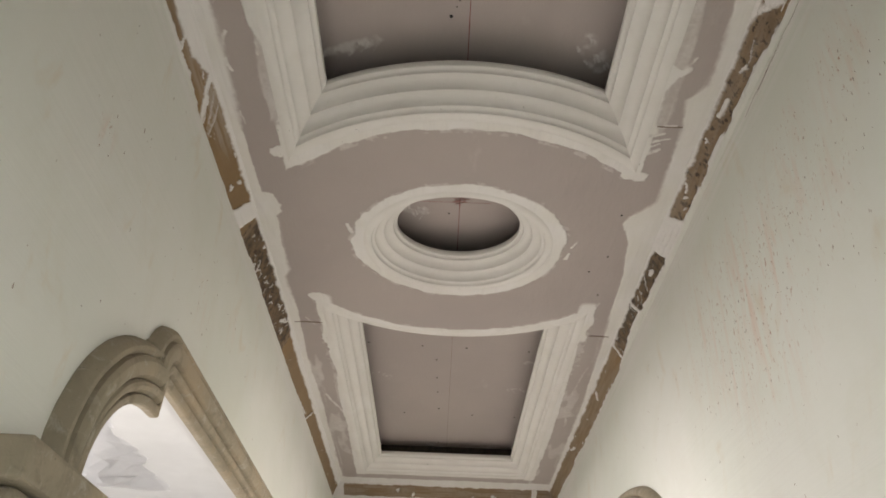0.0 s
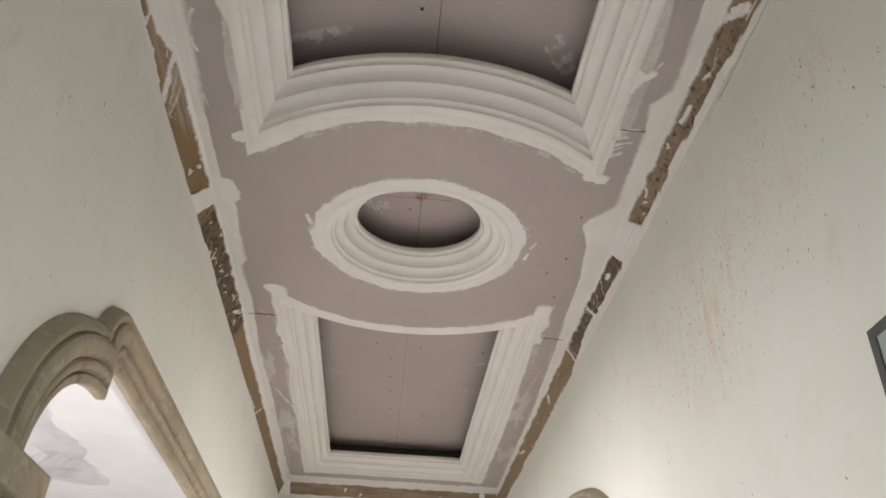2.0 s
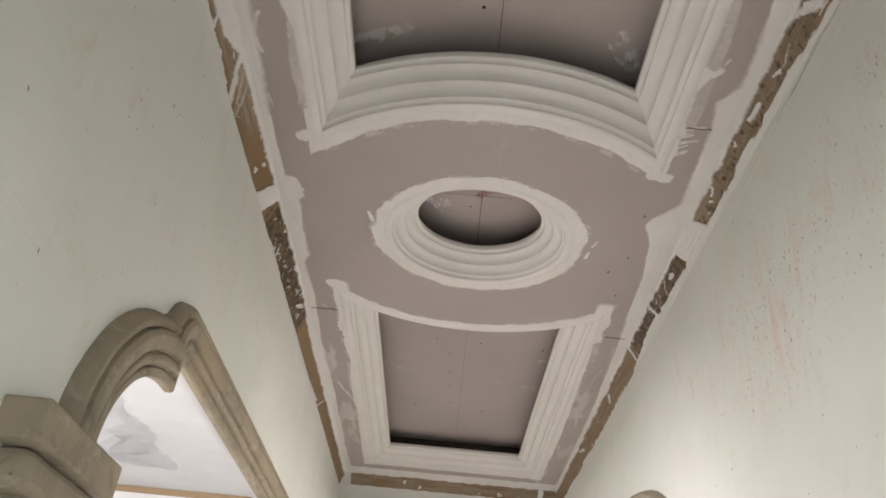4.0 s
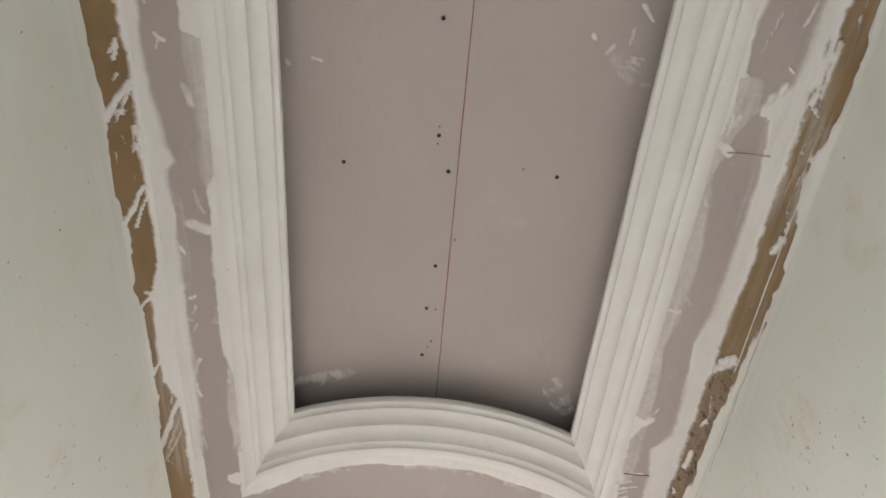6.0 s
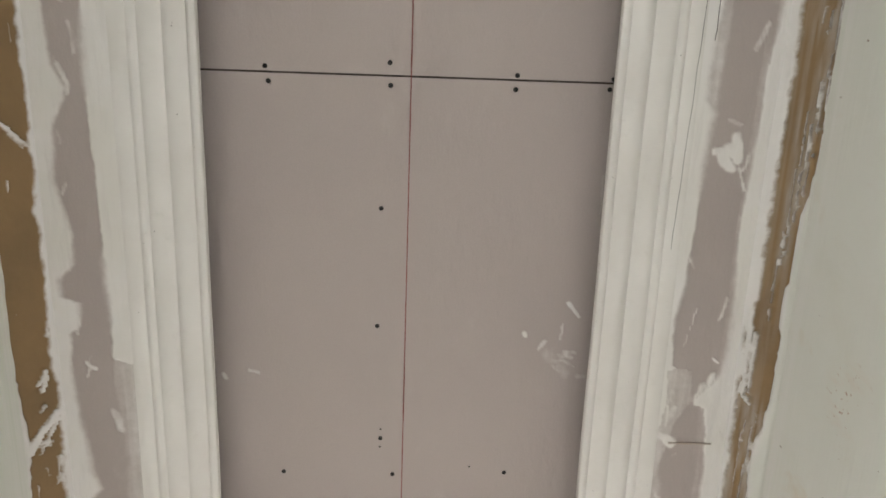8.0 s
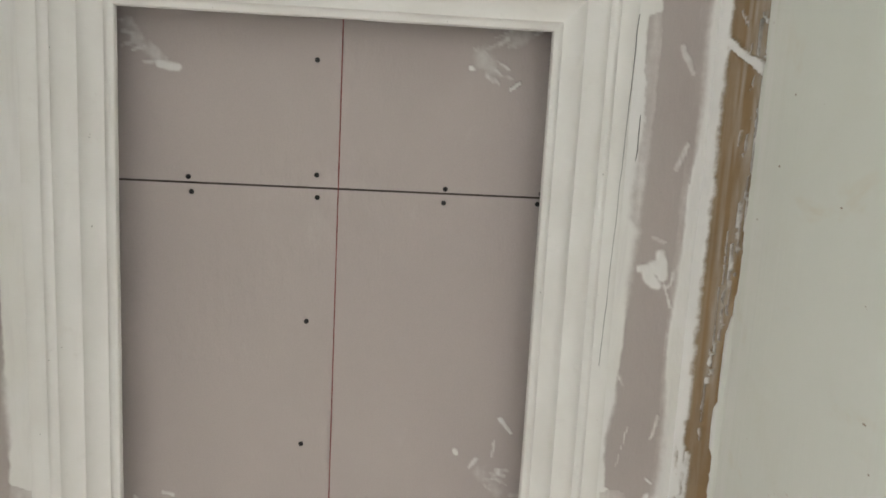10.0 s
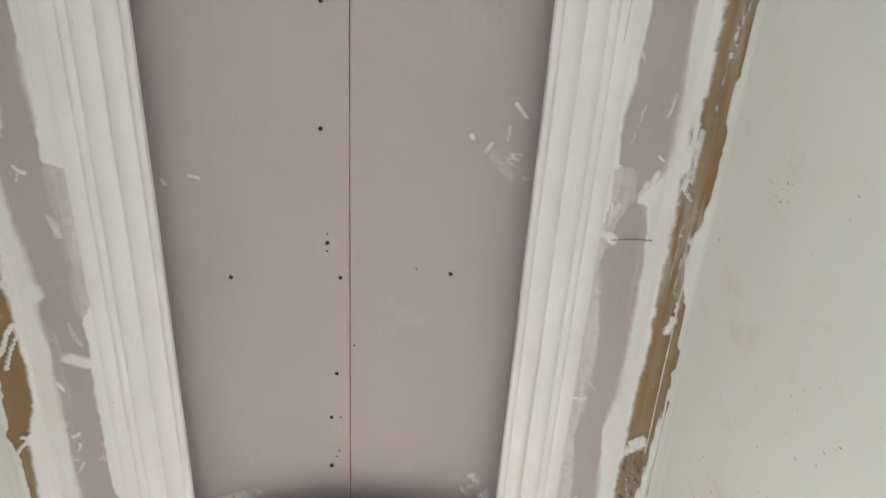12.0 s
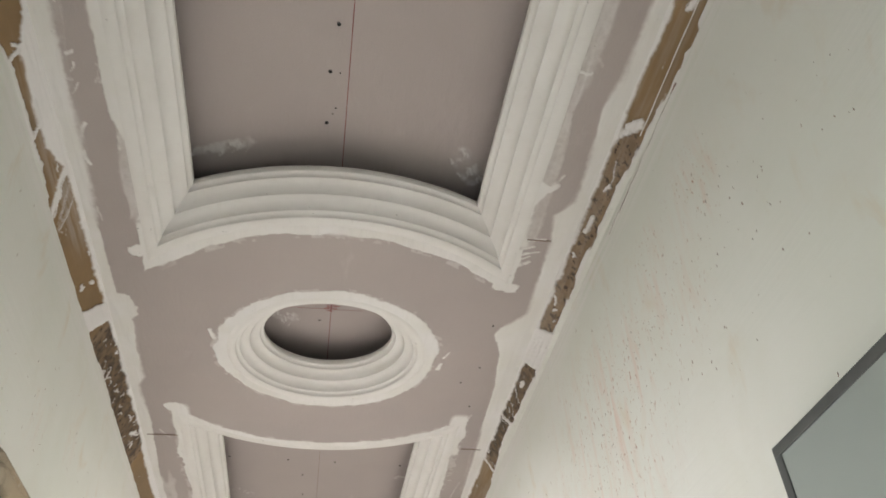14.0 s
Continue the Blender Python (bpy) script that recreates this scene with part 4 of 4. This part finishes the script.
def chase(name, length_from, length_to, place, seed, label, low, high, dabs, coarse_from, plug, film_at):
    """The brown chase between wall top and ceiling: a lumpy strip with dabs of filler. place(a, h, out) gives a point."""
    na, nh = int((length_to - length_from) / 0.004), 30
    A, H = np.meshgrid(np.linspace(length_from, length_to, na), np.linspace(TOP - 0.05, ZC + 0.004, nh), indexing="ij")
    f = np.zeros_like(A)
    A0, H0 = A, H
    A, H = A + 0.012 * (fractal(A0 * 34, H0 * 34, seed + 30) - 0.5), H + 0.010 * (fractal(A0 * 34, H0 * 34, seed + 33) - 0.5)
    rng = np.random.RandomState(seed)
    for a, h, b, k, w, s in dabs:
        for bristle in range(4):
            da, dh = rng.uniform(-0.6, 0.6) * w, rng.uniform(-0.5, 0.5) * w
            f = stroke(f, A, H, a + da, h + dh, b + da + rng.uniform(-0.008, 0.008), k + dh, w * rng.uniform(0.4, 0.8), s * rng.uniform(0.65, 1.0))
    for _ in range(int(7 * (length_to - length_from))):
        a, h = rng.uniform(length_from, length_to), rng.uniform(TOP, ZC)
        f = stroke(f, A, H, a, h, a + rng.uniform(-0.03, 0.03), h + rng.uniform(-0.008, 0.008), rng.uniform(0.003, 0.006), rng.uniform(0.45, 0.8))
    if coarse_from:
        for _ in range(46):
            a, h, turn = rng.uniform(1.98, 2.72), rng.uniform(TOP, ZC), rng.uniform(0, 6.28)
            size, amount = rng.uniform(0.006, 0.014), rng.uniform(0.4, 0.8)
            for k in range(3):
                f = stroke(f, A, H, a + size * math.cos(turn), h + size * math.sin(turn), a + size * math.cos(turn + 0.7), h + size * math.sin(turn + 0.7), 0.005, amount)
                turn += 0.7
    f = f * (0.6 + 0.45 * fractal(A0 * 50, H0 * 50, seed + 40) + 0.4 * fractal(A0 * 15, H0 * 15, seed + 43))
    A, H = A0, H0
    n1, streak = fractal(A * 26, H * 26, seed), fractal(A * 7, H * 150, seed + 6)
    f = np.maximum(f, smooth_step(H + 0.016 * (n1 - 0.5), along(A, high) - 0.010, along(A, high) + 0.007))
    f = np.maximum(f, smooth_step(along(A, low) + 0.014 * (n1 - 0.5) + 0.016 * (streak - 0.5) - H, -0.009, 0.009))
    a0, a1, slant = plug
    middle, half = (a0 + a1) / 2 + slant * (H - 2.84), (a1 - a0) / 2
    f = np.maximum(f, smooth_step(half + 0.03 * (fractal(A * 20, H * 20, seed + 3) - 0.5) - np.abs(A - middle), -0.005, 0.005))
    coarse = 0.5 * smooth_step(A, coarse_from - 0.06, coarse_from + 0.06) + 0.5 * smooth_step(A, 1.9, 1.98) - 0.85 * smooth_step(A, 2.68, 2.78) if coarse_from else np.full_like(A, 0.0)
    film = film_at(A, H) * smooth_step(streak, 0.3, 0.65)
    # Long drawn ridges where the trowel ran along the edges.
    ridge = smooth_step(fractal(A * 3, H * 190, seed + 12), 0.35, 0.7) * smooth_step(f, 0.4, 0.8)
    out = 0.004 * fractal(A * 24, H * 24, seed + 9) * (0.4 + coarse) + 0.005 * smooth_step(f, 0.3, 0.8) + 0.0035 * ridge
    verts = [place(a, h, o) for a, h, o in zip(A.ravel().tolist(), H.ravel().tolist(), out.ravel().tolist())]
    idx = np.arange(na * nh).reshape(na, nh)
    quads = np.stack([idx[:-1, :-1], idx[1:, :-1], idx[1:, 1:], idx[:-1, 1:]], -1).reshape(-1, 4)
    me = mesh_of(name, verts, quads.tolist(), substrate, True)
    putty = smooth_step(along(A, low) - 0.010 + 0.012 * (streak - 0.5) - H, -0.006, 0.006)
    for key, values in (("filler", f), ("coarse", coarse), ("film", film), ("putty", putty)):
        me.attributes.new(key, "FLOAT", "POINT").data.foreach_set("value", values.ravel().astype(np.float32))
    return structure(name, me, label)


def slope_at(h, top):
    """The chase leans in from the wall's face towards the ceiling's edge."""
    return 0.713 - (0.713 - top) * min(1.0, max(0.0, (h - TOP) / (ZC - TOP)))


def film_left(a, h):
    return 0.75 * smooth_step(a, 0.85, 1.05) * smooth_step(1.65 - a, 0, 0.2) * smooth_step(h, 2.82, 2.85)


def film_right(a, h):
    wallward = smooth_step(2.852 - h, -0.006, 0.006) * smooth_step(0.10 - a, -0.08, 0.05)
    return np.maximum(0.9 * wallward, 0.55 * smooth_step(a, 0.30, 0.36) * smooth_step(0.58 - a, -0.05, 0.05) + 0.25)


chase("chase_left", YN, YF, lambda a, h, o: (-slope_at(h, 0.671) + o, a, h), 21, "bare brown plaster chase crossed by dabs of white filler", LOW_LEFT, HIGH_LEFT, DABS_LEFT, 1.94, (1.81, 1.905, 0.5), film_left)
chase("chase_right", YN, YF, lambda a, h, o: (slope_at(h, 0.664) - o, a, h), 22, "bare brown plaster chase, pitted and smeared with white filler", LOW_RIGHT, HIGH_RIGHT, DABS_RIGHT, 0.98, (1.80, 2.01, 0.9), film_right)
chase("chase_far", XL - 0.02, XR + 0.02, lambda a, h, o: (a, YF - 0.70 + slope_at(h, 0.675) - o, h), 23, "bare brown plaster chase above the end wall", PLAIN, ((-2, 2.884), (2, 2.884)), ((-0.3, 2.85, -0.29, 2.86, 0.012, 1.0), (-0.2, 2.83, -0.19, 2.84, 0.012, 1.0), (0.3, 2.84, 0.31, 2.83, 0.014, 1.0), (0.55, 2.80, 0.56, 2.88, 0.02, 1.0)), 0, (-0.72, -0.64, 0.0), lambda a, h: 0.4 + 0.0 * a)
structure("wall_core", mesh_of("wall_core", *boxes([(XL - 0.2, XL - 0.02, YN, YF + 0.2, TOP + 0.02, ZREC + 0.05), (XR + 0.02, XR + 0.2, YN, YF + 0.2, TOP + 0.02, ZREC + 0.05),
          (XL - 0.2, XR + 0.2, YF + 0.02, YF + 0.2, TOP + 0.045, ZREC + 0.05)]), substrate), "old wall core above the puttied face")


# ---- arch mouldings ----
def offset_line(line, d):
    """The line moved outwards by d with mitred corners (outwards: to the left of its run)."""
    out = []
    for i, (a, b) in enumerate(line):
        normals = []
        for j in (i - 1, i):
            if 0 <= j < len(line) - 1:
                dx, dy = line[j + 1][0] - line[j][0], line[j + 1][1] - line[j][1]
                l = math.hypot(dx, dy) or 1.0
                normals.append((-dy / l, dx / l))
        nx, ny = sum(n[0] for n in normals), sum(n[1] for n in normals)
        l = math.hypot(nx, ny)
        nx, ny = nx / l, ny / l
        k = 1.0 / max(0.5, nx * normals[0][0] + ny * normals[0][1])
        out.append((a + nx * d * k, b + ny * d * k))
    return out


# Section of the surround: offset outwards from the opening's edge, and how proud it stands.
ARCH = ((-0.024, 0.0), (-0.024, 0.015), (-0.021, 0.021), (-0.012, 0.0245), (-0.004, 0.0240), (-0.001, 0.020), (0.0005, 0.0125), (0.003, 0.022), (0.007, 0.029), (0.015, 0.0335), (0.023, 0.0330), (0.0285, 0.028),
        (0.0305, 0.019), (0.033, 0.031), (0.038, 0.038), (0.052, 0.0435), (0.066, 0.0430), (0.077, 0.037), (0.081, 0.024), (0.084, 0.030), (0.090, 0.0345), (0.098, 0.033), (0.107, 0.026), (0.114, 0.014), (0.118, 0.002), (0.119, -0.004))


def arch_moulding(name, line, x, sign, label):
    rows = [[(x + sign * p, a, b) for a, b in offset_line(line, d)] for d, p in ARCH]
    n = len(rows[0])
    verts = [tuple(c + 0.0016 * noise.noise((k, v[1] * 11, v[2] * 11)) for k, c in enumerate(v)) for row in rows for v in row]
    faces = [(i * n + j, i * n + j + 1, (i + 1) * n + j + 1, (i + 1) * n + j) for i in range(len(rows) - 1) for j in range(n - 1)]
    return part("architrave", mesh_of("architrave", verts, faces, stone, False), thing(name, label, "arch moulding", (x, line[0][0], 0)))


left_arch = arch_moulding("arched_surround", LEFT_LINE[1:-1], XL, 1, "raw grey-brown cement arch surround with stepped mouldings").parent
right_arch = arch_moulding("arched_surround", RIGHT_LINE[1:-1], XR, -1, "raw buff cement surround of a rounded arch").parent
for o in (left_arch, right_arch):
    for c in o.children:
        c.data.polygons.foreach_set("use_smooth", [True] * len(c.data.polygons))
        c.data.set_sharp_from_angle(angle=radians(26))
for y0, y1 in ((0.93, 1.255), (2 * MID_L - 1.255, 2 * MID_L - 0.93)):
    part("capital", bevelled("capital", (XL - 0.09, XL + 0.072, y0, y1, 1.712, 1.776), stone, 0.006), left_arch)
    part("necking", bevelled("necking", (XL - 0.08, XL + 0.056, y0 + 0.03, y1 - 0.02, 1.652, 1.712), stone, 0.026, 4), left_arch)
    part("pilaster", bevelled("pilaster", (XL - 0.01, XL + 0.035, y0 + 0.08, y1 - 0.06, 0.0, 1.652), stone, 0.004), left_arch)

# ---- the framed pane on the right wall ----
pane_thing = thing("framed_glass_panel", "dark grey metal frame with dull grey glass, on a wall", "glass panel", (XR, 0.57, 1.7))
Y0, Y1, Z0, Z1, T = 0.18, 0.855, 1.56, 1.955, 0.017
px0, px1 = XR - 0.034, XR + 0.002
part("frame_rail", bevelled("frame_rail", (px0, px1, Y0, Y1, Z1 - T, Z1), frame_grey, 0.0015), pane_thing)
part("frame_rail", bevelled("frame_rail", (px0, px1, Y0, Y1, Z0, Z0 + T), frame_grey, 0.0015), pane_thing)
part("frame_rail", bevelled("frame_rail", (px0 + 0.001, px1, Y0, Y1, 1.715, 1.715 + T), frame_grey, 0.0015), pane_thing)
part("frame_stile", bevelled("frame_stile", (px0 + 0.0005, px1, Y1 - T, Y1 + 0.0005, Z0, Z1 + 0.0004), frame_grey, 0.0015), pane_thing)
part("frame_stile", bevelled("frame_stile", (px0 + 0.0005, px1, Y0, Y0 + T, Z0, Z1 + 0.0004), frame_grey, 0.0015), pane_thing)
part("pane", mesh_of("pane", *boxes([(XR - 0.031, XR - 0.024, Y0 + 0.01, Y1 - 0.01, Z0 + 0.01, Z1 - 0.01)]), pane_grey), pane_thing, "dull grey glass pane")

# ---- rooms beside the passage ----
RX, RY0, RY1, RZ = -3.7, 0.2, 5.40, 2.83
structure("side_room_ceiling", mesh_of("side_room_ceiling", *boxes([(RX, XL - THIN, RY0, RY1, RZ, RZ + 0.1)]), white_paint), "plain white ceiling of the side room")
structure("side_room_walls", mesh_of("side_room_walls", *boxes([(RX - 0.2, RX, RY0, RY1, 0, 0.65), (RX - 0.2, RX, RY0, RY1, 2.35, RZ + 0.1), (RX - 0.2, RX, RY0, 1.7, 0.65, 2.35), (RX - 0.2, RX, 4.1, RY1, 0.65, 2.35),
          (RX - 0.2, XL - THIN, RY0 - 0.2, RY0, 0, RZ + 0.1), (RX - 0.2, XL - THIN, RY1, RY1 + 0.2, 0, RZ - 0.045), (RX - 0.2, XL - THIN, RY1 + 0.012, RY1 + 0.2, RZ - 0.045, RZ + 0.1), (XL - 0.22, XL - 0.02, YF + 0.2, RY1 + 0.2, 0, RZ + 0.1)]), white_paint),
          "white walls of the side room")
# Out-of-view walls added round the side fill lamp's assumed doorway.
structure("side_passage_walls", mesh_of("side_passage_walls", *boxes([(XR + 0.22, 1.7, -1.5, -1.4, 0, 2.4), (XR + 0.22, 1.7, -0.1, 0.0, 0, 2.4), (1.7, 1.8, -1.5, 0.0, 0, 2.4), (XR + 0.22, 1.8, -1.5, 0.0, 2.4, 2.5)]), white_paint), "white walls added out of view behind the assumed side doorway")
structure("lobby_walls", mesh_of("lobby_walls", *boxes([(2.4, 2.6, 1.9, 2.3, 0, 2.9), (2.4, 2.6, 4.1, 4.6, 0, 2.9), (2.4, 2.6, 2.3, 4.1, 2.2, 2.9), (2.4, 2.6, 2.3, 4.1, 0, 0.5), (XR + 0.22, 2.6, 1.8, 1.9, 0, 2.9), (XR + 0.22, 2.6, 4.6, 4.7, 0, 2.9), (XR + 0.22, 2.6, 1.8, 4.7, 2.9, 3.0)]), white_paint),
          "white walls of the lobby behind the rounded arch")


def crumpled_sheet():
    """A slack plastic sheet bunched under the side room's ceiling: sharp creases between taut flat facets, a rolled free edge."""
    n, m = 15, 20
    rng = np.random.RandomState(14)
    verts, faces = [], []
    for i in range(n + 1):
        for j in range(m + 1):
            x, y = -2.95 + 1.27 * i / n, 3.52 + 1.52 * j / m
            fold = abs(noise.noise((x * 2.1 + 0.6 * y, y * 1.6, 4))) + 0.35 * abs(noise.noise((x * 5.3 - y, y * 4.1, 9)))
            edge = float(smooth_step(np.float64(max(i / n, j / m)), 0.55, 1.0))
            verts.append((x + rng.uniform(-0.03, 0.03), y + rng.uniform(-0.03, 0.03) + 0.08 * noise.noise((x * 3, y, 2)), RZ + 0.004 * edge - (0.012 + 0.17 * fold + 0.012 * rng.rand()) * (1 - edge)))
            if i and j:
                k = i * (m + 1) + j
                faces += [(k, k - 1, k - m - 2), (k, k - m - 2, k - m - 1)] if (i * 3 + j * 5) % 4 < 2 else [(k, k - 1, k - m - 1), (k - 1, k - m - 2, k - m - 1)]
    return mesh_of("plastic_sheet", verts, faces, sheet_plastic)


tagged(new("plastic_sheet", crumpled_sheet()), "crumpled white plastic sheet hung under the side room's ceiling", "plastic sheet")
structure("chase_side_room", mesh_of("chase_side_room", *boxes([(RX + 0.3, XL - THIN - 0.01, RY1 - 0.004, RY1 + 0.01, RZ - 0.044, RZ - 0.002)]), substrate), "brown chase above the side room's wall")


def crack(name, points, x, width):
    """A hairline split in the wall's putty, a thin dark sliver on the face."""
    verts, faces = [], []
    for k, (y, z) in enumerate(points):
        z += 0.003 * noise.noise((y * 31, k, 2))
        w = width * max(0.04, 0.35 + 1.6 * noise.noise((y * 9, 4, x)))
        verts += [(x - 0.0006, y, z - w), (x - 0.0006, y, z + w), (x + 0.003, y, z + w), (x + 0.003, y, z - w)]
        if k:
            a, b = 4 * k - 4, 4 * k
            faces += [(a, a + 1, b + 1, b), (a + 1, a + 2, b + 2, b + 1), (a + 3, a, b, b + 3)]
    return structure(name, mesh_of(name, verts, faces, pencil), "dark split along the wall's loose putty edge")


crack("putty_split_1", [(0.80 + 0.025 * k, 2.797 - 0.0006 * k + 0.006 * noise.noise((k * 0.4, 1, 1))) for k in range(20)], XR, 0.0015)
crack("putty_split_2", [(1.02 + 0.025 * k, 2.790 - 0.0012 * k + 0.005 * noise.noise((k * 0.4, 6, 1))) for k in range(8)], XR, 0.0010)


def ceiling_split(name, points, z):
    """A hairline split between moulding and board."""
    verts, faces = [], []
    for k, (x, y) in enumerate(points):
        x += 0.0025 * noise.noise((y * 19, 7, k))
        w = 0.0004 * (0.4 + abs(noise.noise((y * 27, 1, k))))
        verts += [(x - w, y, z), (x + w, y, z), (x + w, y, z + 0.003), (x - w, y, z + 0.003)]
        if k:
            a, b = 4 * k - 4, 4 * k
            faces += [(a, a + 1, b + 1, b), (a + 1, a + 2, b + 2, b + 1), (a + 3, a, b, b + 3)]
    return structure(name, mesh_of(name, verts, faces, gap_shade_dark), "hairline split along the plaster frame's edge")


ceiling_split("edge_split_1", [(0.516 - 0.00085 * k, -0.59 + 0.03 * k) for k in range(22)], 2.8868)
ceiling_split("edge_split_2", [(0.534, -0.42 + 0.02 * k) for k in range(5)], 2.8885)


def wall_flecks(name, label, x, out, clusters, seed):
    """Dried splashes on a wall: short dark dashes, mostly upright, strewn round the given places (y, z, spread along, spread up, count)."""
    rng = np.random.RandomState(seed)
    verts, faces = [], []
    for cy, cz, sy, sz, count in clusters:
        for _ in range(count):
            y, z = cy + sy * rng.randn(), cz + sz * rng.randn()
            w, l, lean = rng.uniform(0.0004, 0.0010), 0.0008 + 0.0042 * rng.rand() ** 2, rng.uniform(-0.35, 0.35)
            k, d = len(verts), 0.0004 + 0.0005 * rng.rand()
            ring = [(w * math.cos(q) + lean * l * math.sin(q), l * math.sin(q)) for q in (0.3, 1.5, 2.7, 3.7, 4.7, 5.7)]
            verts += [(x, y + a, z + b) for a, b in ring] + [(x + out * d, y + 0.6 * a, z + 0.6 * b) for a, b in ring]
            faces += [(k + i, k + (i + 1) % 6, k + 6 + (i + 1) % 6, k + 6 + i) for i in range(6)] + [tuple(k + 6 + i for i in range(6))]
    return tagged(new(name, mesh_of(name, verts, faces, splash)), label, "dirt splashes", kind="stuff")


splash = plain_material("dried_brown_splash", (0.15, 0.10, 0.075), (0.34, 0.22, 0.155), 60.0, 0.8)
wall_flecks("dirt_splashes", "small dried brown splashes on the puttied wall", XR, -1, ((1.22, 2.44, 0.09, 0.05, 26), (1.45, 2.38, 0.14, 0.10, 46), (1.62, 2.34, 0.10, 0.09, 26), (0.75, 2.38, 0.14, 0.10, 40), (0.95, 2.30, 0.2, 0.14, 26), (1.5, 2.2, 0.3, 0.16, 26), (2.2, 2.4, 0.5, 0.2, 18)), 5)
wall_flecks("dirt_splashes", "few small dried brown splashes on the stained wall", XL, 1, ((0.97, 2.39, 0.03, 0.03, 7), (1.72, 2.44, 0.16, 0.08, 14), (2.0, 2.55, 0.1, 0.06, 9), (0.6, 2.6, 0.25, 0.06, 8), (1.3, 2.3, 0.3, 0.2, 10)), 6)


def strand(name, y0, z0, y1, z1, x, radius):
    """A thin drawn-out ridge of filler hanging loose along the chase."""
    verts, faces, n = [], [], 46
    for k in range(n + 1):
        t = k / n
        y, z, r = y0 + (y1 - y0) * t, z0 + (z1 - z0) * t + 0.004 * noise.noise((t * 5, 3, x)), radius * (0.6 + 0.9 * abs(noise.noise((t * 14, 8, x))))
        verts += [(x + r * math.cos(q * math.tau / 6), y, z + r * math.sin(q * math.tau / 6)) for q in range(6)]
        if k:
            faces += [(6 * k - 6 + q, 6 * k - 6 + (q + 1) % 6, 6 * k + (q + 1) % 6, 6 * k + q) for q in range(6)]
    return structure(name, mesh_of(name, verts, faces, plaster, True), "thin loose ridge of white filler along the chase")


strand("filler_ridge_1", 0.52, 2.832, 0.98, 2.828, 0.690, 0.0020)
strand("filler_ridge_2", 0.90, 2.812, 1.42, 2.822, 0.696, 0.0018)
